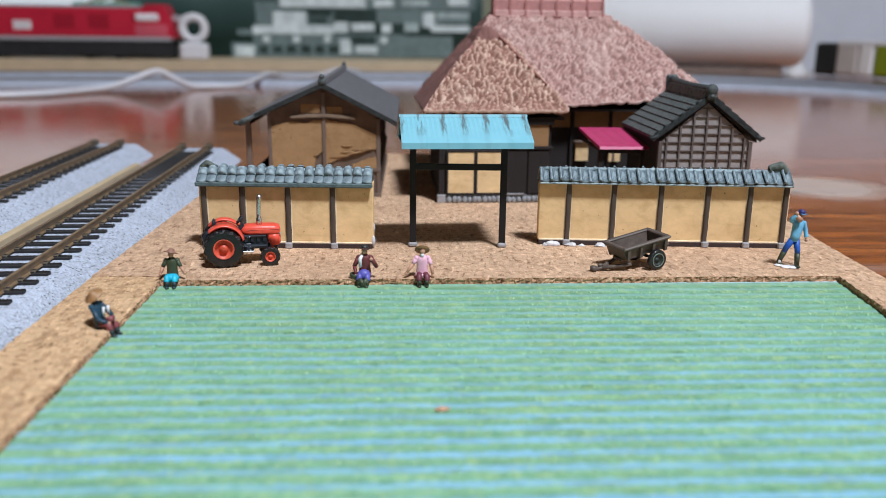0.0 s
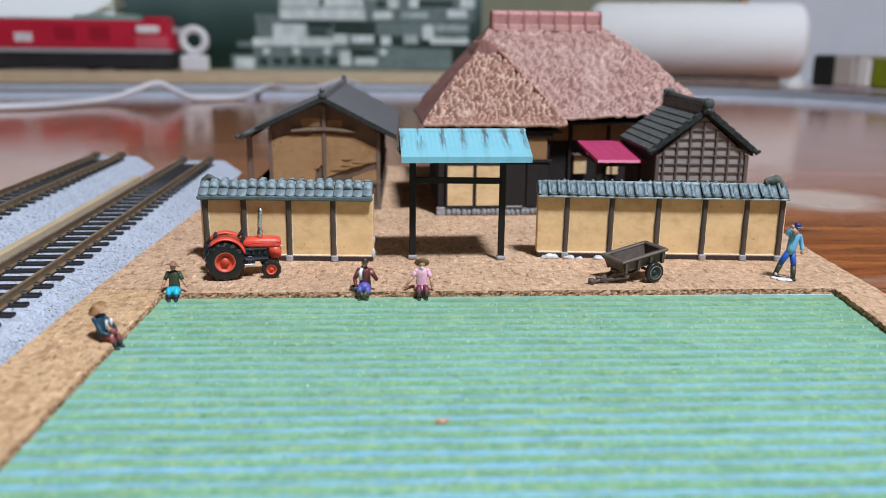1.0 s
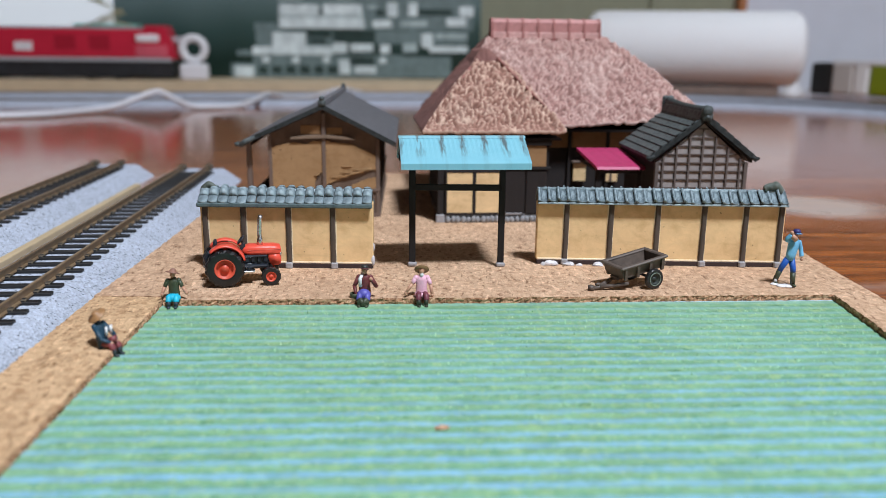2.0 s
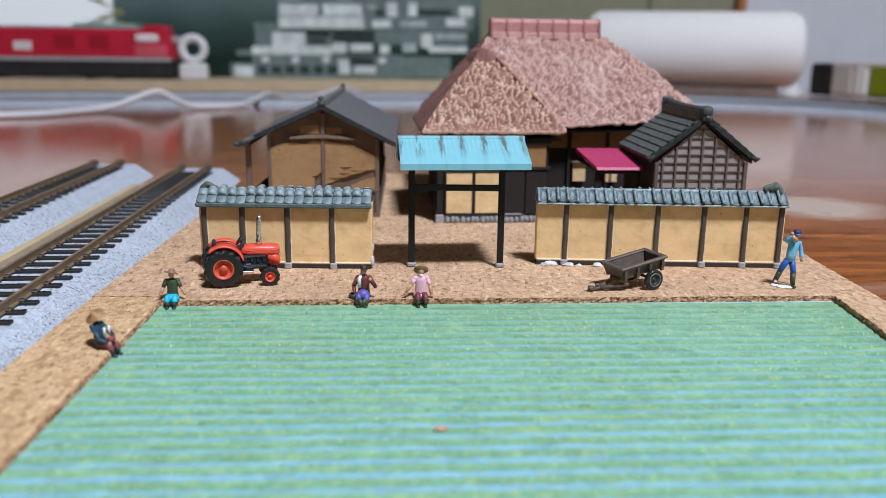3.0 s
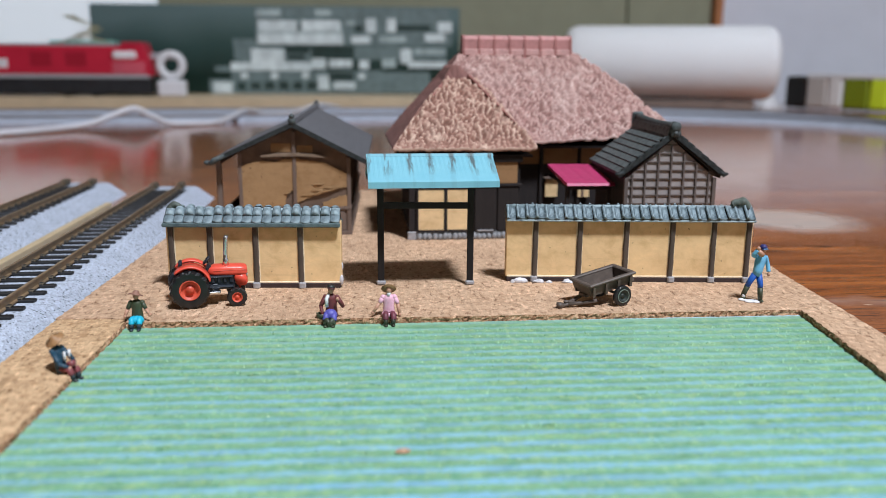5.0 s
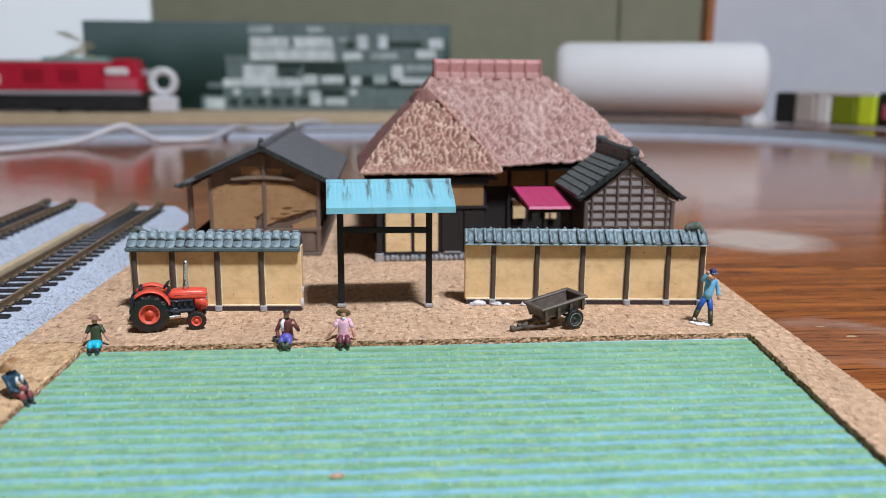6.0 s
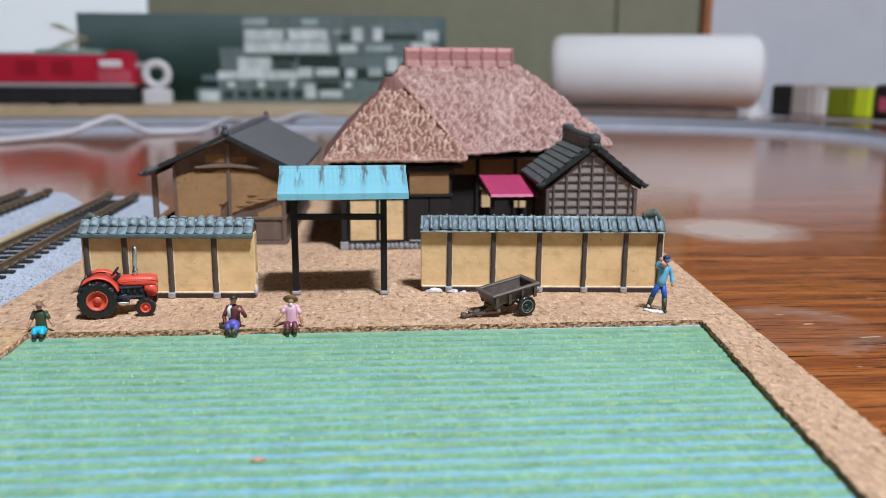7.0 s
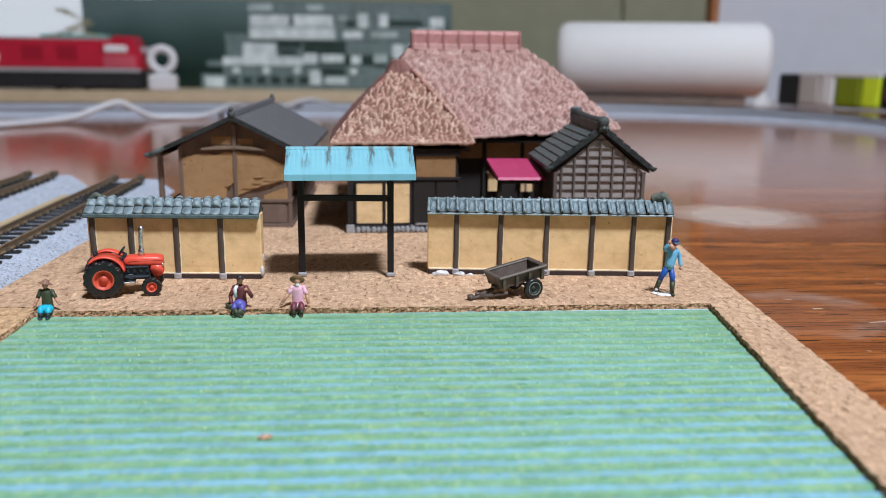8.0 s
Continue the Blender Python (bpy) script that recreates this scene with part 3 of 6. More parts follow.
# ---- railway ----
def track(name, at, turn, y0, y1, label):
    """Straight track along its own y; rails' gauge 0.9, sleepers 0.565 apart."""
    t = lie_on_table(thing(name, (0, 0, 0), 0, label, "railway track", "straight tracks beside the village"), at[0], at[1], turn)
    part("ballast", prism([(-1.6, 0), (1.6, 0), (1.02, 0.42), (0.9, 0.48), (-0.9, 0.48), (-1.02, 0.42)], "y", y0 - 0.9, y1 + 0.9), BALLAST, t, "light grey speckled ballast bed")
    b = box(-0.82, 0.82, -0.088, 0.088, 0.43, 0.54, 0.014)
    for s in (-1, 1):
        for o in (-0.075, 0.075):
            box(s * 0.475 + o - 0.055, s * 0.475 + o + 0.055, -0.075, 0.075, 0.51, 0.585, 0.022, b, None, 1)
    me = mesh_of("sleeper", b, [SLEEPER, CHAIR])
    n = int((y1 - y0) / 0.565)
    for i in range(n):
        piece("sleeper", me, t, (0, y0 + 0.3 + 0.565 * i, 0))
    web = [(-0.05, 0.52), (0.05, 0.52), (0.045, 0.545), (0.014, 0.565), (0.014, 0.665), (0.029, 0.675), (0.029, 0.70), (0.022, 0.71), (-0.022, 0.71), (-0.029, 0.70), (-0.029, 0.675), (-0.014, 0.665), (-0.014, 0.565), (-0.045, 0.545)]
    for s in (-1, 1):
        part("rail", prism([(x + s * 0.48, z) for x, z in web], "y", y0, y1), RAIL, t)
    clip = box(-0.62, -0.36, y1 - 0.1, y1 + 0.45, 0.5, 0.72, 0.03)
    box(0.36, 0.62, y1 - 0.1, y1 + 0.45, 0.5, 0.72, 0.03, clip)
    part("rail_joiner", clip, CHAIR, t)
    return t


track("railway_track", (-7.03, 20), 1.85, -18.5, 11.8, "straight model railway track with bronze rails on grey ballast")
track("railway_track", (-10.55, 20), 2.4, -6, 13.0, "second straight model railway track on grey ballast")
lie_on_table(solo("wooden_stick", box(-0.11, 0.11, -16, 10.4, 0, 0.22, 0.02), STICK, "thin pale wooden stick lying between the tracks", "stick"), -8.78, 20, 2.0)


# ---- tiled plaster walls ----
def shell(across, along, shape):
    """A curved sheet from shape(u, v) at the given steps."""
    b = bmesh.new()
    rows = [[b.verts.new(shape(u, v)) for u in across] for v in along]
    for r0, r1 in zip(rows, rows[1:]):
        for i in range(len(across) - 1):
            b.faces.new((r0[i], r0[i + 1], r1[i + 1], r1[i]))
    return b


def pantile(w, length):
    """A long roof tile with a narrow roll beside a wide channel, sloping along -y from the ridge."""

    def shape(u, v):
        roll = math.exp(-((u + 0.33) / 0.15) ** 2) + math.exp(-((u - 0.67) / 0.15) ** 2)
        z = 0.012 + 0.058 * roll + 0.024 * v ** 4 + 0.02 * (2 * u - 0.3) ** 2
        if v < 0.01:
            z *= 0.55
        return (u * w, -length * min(v, 1.0), z - (0.06 if v > 1 else 0.0))

    return shell([-0.5, -0.43, -0.33, -0.23, -0.12, 0.06, 0.3, 0.42, 0.5], [0.0, 0.05, 0.2, 0.55, 0.9, 1.0, 1.01], shape)


def scallop(w, length):
    """An eave tile with a rounded lower edge."""

    def shape(u, v):
        bow = math.sqrt(max(0.0, 1.0 - (1.96 * u) ** 2))
        return (u * w, -length * min(v, 1.0) * (0.72 + 0.28 * bow), 0.014 + 0.042 * bow * (0.7 + 0.3 * v) - (0.05 if v > 1 else 0.0))

    return shell([-0.5, -0.46, -0.36, -0.18, 0.0, 0.18, 0.36, 0.46, 0.5], [0.0, 0.4, 0.85, 1.0, 1.01], shape)


def barrel(w, length):
    """A stout ridge-side tile with a rounded back and a blunt end."""

    def shape(u, v):
        bow = max(0.0, 1.0 - abs(2.0 * u) ** 3.0)
        cap = 1.0 - 0.35 * max(0.0, (v - 0.75) / 0.25) ** 2 if v <= 1 else 0.1
        return (u * w, -length * min(v, 1.0), 0.008 + (0.095 * bow * cap if v >= 0 else 0.04 * bow))

    return shell([-0.5, -0.47, -0.4, -0.25, 0.0, 0.25, 0.4, 0.47, 0.5], [-0.2, 0.0, 0.4, 0.8, 1.0, 1.02], shape)


def worn_post(hw, hd, z0, z1, rnd):
    """A hand-carved post with uneven sides and rounded corners."""
    b = bmesh.new()
    rows = []
    for k in range(9):
        z = z0 + (z1 - z0) * k / 8
        dx, s = rnd.uniform(-0.004, 0.004), rnd.uniform(0.93, 1.05)
        c = 0.02
        rows.append([b.verts.new((dx + x * s, y, z)) for x, y in ((-hw, -hd + c), (-hw + c, -hd), (hw - c, -hd), (hw, -hd + c), (hw, hd - c), (hw - c, hd), (-hw + c, hd), (-hw, hd - c))])
    for r0, r1 in zip(rows, rows[1:]):
        for i in range(8):
            b.faces.new((r0[i], r0[(i + 1) % 8], r1[(i + 1) % 8], r1[i]))
    b.faces.new(rows[0][::-1]), b.faces.new(rows[-1])
    return b


def yard_wall(at, turn, length, posts, tiles, end_cap, stones, label):
    """A plaster wall along x with timber posts and a two-sided tile roof."""
    t = thing("garden_wall", at, turn, label, "garden wall", "plaster walls beside the gate")
    t.scale.z = 1.03
    th = 0.14
    top = 1.31
    part("sill", box(0.02, length - 0.02, -th - 0.03, th + 0.03, 0, 0.1, 0.012), SILL_DARK, t, "dark wooden sill")
    part("plaster", box(0.0, length, -th, th, 0.1, top + 0.05, 0.02), PLASTER, t, "ochre yellow plaster, stained")
    rnd = random.Random(len(posts))
    part("skirting_line", box(0.03, length - 0.03, -th - 0.022, -th + 0.02, 0.1, 0.135, 0.008), SILL_WHITE, t, "pale worn plaster edge")
    for x in posts:
        lean = rnd.uniform(-0.6, 0.6)
        part("post", worn_post(0.056, th + 0.055, 0.09, top + 0.06, rnd), POST, t, "dark grey-brown timber post", at=(x, 0, 0), turn=(0, lean, 0))
        part("worn_edge", box(x - 0.072, x + 0.072, -th - 0.006, -th + 0.02, 0.12, top - 0.01, 0.003), SILL_WHITE, t, "pale worn plaster beside the post")
        part("foot_stone", box(-0.075, 0.075, -th - 0.1, -th + 0.03, 0, 0.13, 0.022), STONE, t, "grey foot stone", at=(x, 0, 0), turn=(0, 0, rnd.uniform(-6, 6)))
    half, rise = 0.25, 0.21
    deck = prism([(-half, top), (half, top), (half, top + 0.04), (0, top + 0.04 + rise), (-half, top + 0.04)], "x", 0.0, length - 0.02)
    part("roof_deck", deck, POST, t, "dark roof board")
    for s in (-1, 1):
        if stones:
            part("eave_strip", box(-0.01, length, s * (half + 0.03) - 0.025, s * (half + 0.03) + 0.025, top - 0.005, top + 0.035, 0.012), TILE, t, "pale blue-grey eave lip")
        else:
            part("eave_strip", box(-0.03, length, s * (half + 0.02) - 0.035, s * (half + 0.02) + 0.035, top - 0.04, top + 0.05, 0.02), EAVE_TEAL, t, "dark teal eave edge")
    pitch = math.degrees(math.atan2(rise, half))
    c, sn = math.cos(math.radians(pitch)), math.sin(math.radians(pitch))
    w = (length - 0.02) / tiles
    if stones:
        courses = ((mesh_of("roof_tile", pantile(w, 0.365), TILE, True), 0.0, 0.012),)
    else:
        courses = ((mesh_of("roof_tile", scallop(w, 0.21), TILE, True), 0.14, 0.0), (mesh_of("roof_tile", barrel(w, 0.175), TILE, True), 0.0, 0.02))
    for i in range(tiles):
        for side, rz in ((-1, 0), (1, 180)):
            for me, run, lift in courses:
                x = w * (i + 0.5) + rnd.uniform(-0.008, 0.008)
                place = (x, side * run * c, top + 0.045 + rise + lift - run * sn + rnd.uniform(-0.008, 0.008))
                piece("roof_tile", me, t, place, (pitch + rnd.uniform(-2, 2), rnd.uniform(-2, 2), rz + rnd.uniform(-2, 2)), (1.0 + rnd.uniform(-0.04, 0.04), 1.0 + rnd.uniform(-0.04, 0.05), rnd.uniform(0.75, 1.25)))
    part("ridge_roll", tube([(0.0, 0, top + 0.05 + rise), (length - 0.02, 0, top + 0.05 + rise)], 0.045, 10), TILE, t, "blue-grey ridge roll", True)
    for x in end_cap:
        s = 1 if x > 1 else -1
        cap = tube(smoothed([(-0.24 * s, 0, 0.0), (-0.1 * s, 0, 0.06), (0.04 * s, 0, 0.06), (0.17 * s, 0, -0.05)], 5), [0.085] * 8 + [0.095] * 8, 12)
        for v in cap.verts:
            v.co += 0.025 * noise.noise_vector(v.co * 9)
        bmesh.ops.scale(cap, vec=(0.6, 0.75, 0.75) if s < 0 else (0.85, 1.0, 1.0), verts=cap.verts)
        part("end_tile", cap, MOSS_TILE, t, "curved mossy ridge end tile", True, (x, 0, top + 0.1 + rise))
    if not stones:
        b = bmesh.new()
        ball((length - 0.01, -0.1, 0.16), 0.06, b, 0, (0.8, 1.0, 2.0))
        ball((length, -0.02, 0.42), 0.04, b, 0, (0.7, 1.0, 2.2))
        part("bare_filler", b, GLUE_STONE, t, "pale bare filler at the wall's end", True)
    for x, r in stones:
        b = bmesh.new()
        ball((x, -th - 0.1, r * 0.3), r * 0.85, b, 0, (1.5, 0.9, 0.62))
        ball((x + r * rnd.uniform(0.6, 1.0), -th - 0.13, r * 0.2), r * 0.55, b, 0, (1.3, 1.0, 0.6))
        ball((x - r * rnd.uniform(0.8, 1.2), -th - 0.11, r * 0.2), r * 0.45, b, 0, (1.4, 0.9, 0.7))
        for v in b.verts:
            v.co += 0.35 * r * noise.noise_vector(v.co * 14)
        part("stone", b, GLUE_STONE, t, "pale shiny stone at the wall's foot", True)
    return t


yard_wall((-3.8, 17.18, ground(17.2)), -3.0, 3.58, (0.11, 0.9, 1.83, 2.75), 18, (0.16,), (), "ochre plaster garden wall with timber posts and blue-grey tiles, short")
yard_wall((3.28, 17.35, ground(17.2)), -4.2, 5.28, (0.62, 1.57, 2.57, 3.55, 4.44, 5.19), 26, (5.04,), ((0.3, 0.12), (0.7, 0.085), (0.93, 0.05), (1.32, 0.085)), "long ochre plaster garden wall with timber posts and blue-grey tiles")


# ---- roofed gate ----
def gate():
    t = thing("roofed_gate", (1.53, 17.0, ground(17.0)), -2.4, "open black timber gate under a pale blue tin roof", "gate")
    t.scale.z = 1.025
    for x in (-0.94, 0.94):
        part("post", box(x - 0.068, x + 0.068, -0.045, 0.045, 0.08, 2.2, 0.012), BLACK_POST, t)
        part("foot_stone", box(x - 0.095, x + 0.095, -0.075, 0.075, 0, 0.1, 0.03), STONE, t, "grey foot stone")
        part("rafter", box(x - 0.05, x + 0.05, -0.58, 1.02, 2.12, 2.22, 0.01), BLACK_POST, t)
    part("crossbeam", box(-0.94, 0.94, -0.045, 0.045, 1.6, 1.725, 0.012), BLACK_POST, t)
    part("top_beam", box(-1.22, 1.22, -0.06, 0.06, 2.2, 2.32, 0.012), BLACK_POST, t)
    part("brace", box(-0.9, -0.72, -0.03, 0.03, 2.02, 2.1, 0.01), BLACK_POST, t)
    # the roof is deeper behind the posts than before them and sits slightly askew
    seat, askew = (0, 0.22, 0), (0, 0, 5.0)
    for x in (-1.2, 1.32):
        part("gable_board", prism([(-0.88, 2.2), (0.88, 2.2), (0, 2.62)], "x", x, x + 0.05), BLACK_POST, t, at=seat, turn=askew)
    x0, x1, ribs = -1.23, 1.4, 27
    for side, nm in ((-1, "front_sheet"), (1, "back_sheet")):
        b = bmesh.new()
        n = ribs * 4
        rows = []
        for y, z in ((0.05, 2.655), (0.9, 2.26), (0.925, 2.242), (0.925, 2.12), (0.9, 2.12), (0.9, 2.19), (0.05, 2.58)):
            wave = 0.009 if z > 2.5 and z != 2.58 else 0.005 if z > 2.27 else 0.0
            rows.append([b.verts.new((x0 + (x1 - x0) * i / n, side * y, z + wave * (0.0, 0.5, 1.0, 0.5)[i % 4])) for i in range(n + 1)])
        for r0, r1 in zip(rows, rows[1:] + rows[:1]):
            for i in range(n):
                b.faces.new((r0[i], r0[i + 1], r1[i + 1], r1[i]))
        for r in (0, n):
            b.faces.new([row[r] for row in rows])
        part(nm, b, TIN, t, "pale blue corrugated tin with rust streaks", at=seat, turn=askew)
    part("ridge_cap", prism([(-0.09, 2.645), (-0.07, 2.69), (0.07, 2.69), (0.09, 2.645), (0, 2.7)][:4], "x", x0 - 0.01, x1 + 0.01), TIN, t, "pale blue ridge capping", at=seat, turn=askew)


gate()


# ---- barn ----
def barn():
    t = thing("barn", (-1.72, 22.75, 0), -0.7, "old barn with peeling ochre plaster gable and grey slate roof", "barn")
    xl, xr, deep, eave, top = -1.46, 1.46, 7.2, 1.98, 2.86
    part("plinth", box(xl, xr + 0.03, 0, deep, -0.2, 0.62, 0.02), BARN_BOARD, t, "brown-grey boarded plinth")
    for x0, x1 in ((xl + 0.1, -0.12), (0.0, xr - 0.12)):
        part("plinth_panel", box(x0, x1, -0.03, 0.02, 0.02, 0.54, 0.012), BARN_BOARD, t)
    part("sill", box(xl - 0.03, xr + 0.07, -0.06, deep, 0.6, 0.69, 0.012), BARN_BOARD, t)
    part("foot_sill", box(xl - 0.03, xr + 0.07, -0.06, deep, -0.2, 0.0, 0.012), BARN_BOARD, t)
    gable = [(xl, 0.69), (xr, 0.69), (xr, eave + 0.12), (0.02, top), (xl, eave + 0.2)]
    part("mud_wall", prism(gable, "y", 0.0, deep), BARE_MUD, t, "bare brown mud wall where the plaster is gone")
    sheets = (
        ((-1.42, 0.69), (-0.28, 0.69), (-0.27, 0.8), (-0.23, 1.05), (-0.1, 1.12), (-0.04, 1.14), (-0.04, 2.0), (-0.25, 2.0), (-0.5, 1.91), (-0.76, 1.94), (-1.1, 1.92), (-1.42, 1.81)),
        ((0.04, 0.78), (0.12, 0.83), (0.33, 0.92), (0.53, 0.99), (0.74, 1.06), (1.05, 1.12), (1.23, 1.2), (1.42, 1.22), (1.42, 1.6), (1.15, 1.73), (0.74, 1.91), (0.33, 1.97), (0.04, 2.0)),
        ((0.75, 0.69), (1.42, 0.69), (1.42, 1.0), (1.2, 0.98), (1.0, 0.9), (0.75, 0.8)),
    )
    for k, sheet in enumerate(sheets):
        ragged = [(x + 0.02 * noise.noise((x * 4, z * 4, k)), z) for x, z in jag(sheet, 0.07, 0.018, 21 + k)]
        part("plaster", prism(ragged, "y", -0.04, 0.02), BARN_PLASTER, t, "peeling ochre plaster with a ragged edge")
    part("centre_post", box(-0.05, 0.05, -0.075, 0.03, 0.69, 2.75, 0.01), BARN_BOARD, t)
    part("corner_post", box(xl - 0.05, xl + 0.05, -0.05, 0.05, -0.11, 2.14, 0.01), BARN_BOARD, t)
    part("corner_post", box(xr - 0.05, xr + 0.06, -0.05, 0.05, -0.11, 2.05, 0.01), BARN_BOARD, t)
    beam = prism([(-0.88, 2.05), (-0.5, 2.07), (0.05, 2.085), (0.5, 2.06), (0.84, 2.03), (0.84, 2.08), (0.5, 2.14), (0.0, 2.165), (-0.5, 2.15), (-0.88, 2.1)], "y", -0.13, 0.03)
    part("tie_beam", beam, WORN_BEAM, t, "worn bent tie beam")
    for x0, x1, z0, z1 in ((-0.62, -0.08, 2.18, 2.42), (0.08, 0.5, 2.17, 2.36)):
        part("gable_patch", box(x0, x1, -0.012, 0.02, z0, z1, 0.01), PLASTER_DARK, t, "cleaner plaster patch under the gable")
    # curled lips of loose plaster
    for x0, z0, x1, z1, out in ((0.15, 0.98, 1.3, 1.22, 0.06), (0.42, 1.12, 1.0, 1.16, 0.045), (0.45, 1.3, 0.8, 1.31, 0.04), (0.75, 1.2, 1.3, 1.24, 0.05), (-0.3, 1.02, -0.12, 1.1, 0.04)):
        lip = [(x0 + (x1 - x0) * k / 7, -0.03 - out * math.sin(math.pi * (k + 0.5) / 8), z0 + (z1 - z0) * k / 7 + 0.03 * noise.noise((x0 * 5 + k * 0.9, z0 * 7, 0.3))) for k in range(8)]
        part("plaster_lip", tube(lip, [0.006 + 0.012 * math.sin(math.pi * (k + 0.5) / 8) for k in range(8)], 6), BARN_PLASTER, t, "curled edge of peeling plaster", True)
    for y in (0.05, 1.5, 3.0, 4.5, 6.0):
        part("side_stud", box(xr - 0.02, xr + 0.05, y, y + 0.09, 0.09, 1.98, 0.01), BARN_BOARD, t)
    part("side_wall", box(xr - 0.02, xr + 0.02, 0.05, deep - 0.02, 0.69, 1.96, 0.0), BARN_BOARD, t, "brown boarded side wall")
    part("side_rail", box(xr, xr + 0.045, 0.05, deep - 0.05, 1.25, 1.34, 0.01), BARN_BOARD, t)
    for y in (0.1, 7.0):
        part("porch_post", box(-2.13, -1.99, y, y + 0.14, ground(22.75 + y), 1.86, 0.02), BARN_BOARD, t, "brown porch post")
    part("porch_skirt", box(-2.1, -2.03, 0.2, deep, -0.2, 0.5, 0.012), BARN_BOARD, t, "low brown board between the porch posts")
    part("porch_beam", box(-2.14, -1.99, 0.0, deep, 1.84, 1.95, 0.012), BARN_BOARD, t)
    for xe, ze in ((1.98, 1.93), (-2.14, 1.97)):
        slab = [(0, 2.91), (xe, ze - 0.04), (xe + 0.0, ze + 0.06), (0, 3.0)]
        part("roof_slope", prism(slab, "y", -0.28, deep + 0.35), BARN_ROOF, t, "plain grey slate roof slope")
        verge = [(0, 2.87), (xe, ze - 0.07), (xe, ze + 0.06), (0, 3.005)]
        part("verge_board", prism(verge, "y", -0.32, -0.26), VERGE, t, "dark green verge tiles")
    part("ridge", prism([(-0.1, 2.97), (0.1, 2.97), (0.07, 3.1), (0, 3.13), (-0.07, 3.1)], "y", -0.2, deep + 0.3), BARN_ROOF, t)
    for y in (-0.3, deep + 0.3):
        b = box(-0.1, 0.1, y - 0.05, y + 0.05, 2.95, 3.12, 0.03)
        ball((0.0, y, 3.16), 0.075, b)
        part("ridge_end", b, KURA_TILE, t, "dark ridge-end ornament", True)
    end = tube([(-2.2, -0.33, 1.9), (-2.05, -0.34, 2.0), (-1.8, -0.33, 2.12)], [0.07, 0.085, 0.05], 10)
    ball((-2.26, -0.3, 1.93), 0.085, end, 0, (1.2, 1, 0.8))
    part("eave_tile", end, KURA_TILE, t, "green weathered eave end", True)


barn()


# ---- thatched farmhouse ----
def thatch_height(x, y):
    """Outer face of the thatch in the house's own plan (centimetres)."""
    lift = 0.055 * (x - 4.2)
    left = (x - 0.1) * 1.3
    end = max(0.0, min(1.0, (7.85 - x) / 2.25))
    right = 2.53 * (end + 0.11 * math.sin(math.pi * end))
    main = min((y - 1.15) * 0.62, left, right, (9.3 - y) * 0.63) + 2.45
    # left slopes: their shade is put into a darker, smoother skin
    bare = main == left + 2.45
    low = max(0.0, 1.0 - (main - 2.45) / 2.0)
    main = min(main, 4.98) + lift * low * (1 if x > 3.2 else 0.3)
    side = (x + 0.45) * 1.06 + 0.08 * math.sin(math.pi * max(0.0, min(1.0, (x + 0.45) / 1.66)))
    wing = min((y + 0.25) * 0.7, side, (3.42 - x) * 1.32) + 2.38
    dark_wing = wing == side + 2.38
    if wing > 4.14:
        # the wing's own small bare gable over its hips
        dark_wing = True
        wing = min(4.14 + max(0.0, y - 2.28) * 2.2, 4.14 + (x - 1.16) * 1.5, 4.47, 4.47 + (1.66 - x) * 0.9)
    if y < 1.15 or not (0.1 <= x <= 7.85):
        main = -9
    if y > 4.2 or not (-0.45 <= x <= 3.42):
        wing = -9
    return main, wing, dark_wing if wing > main else bare


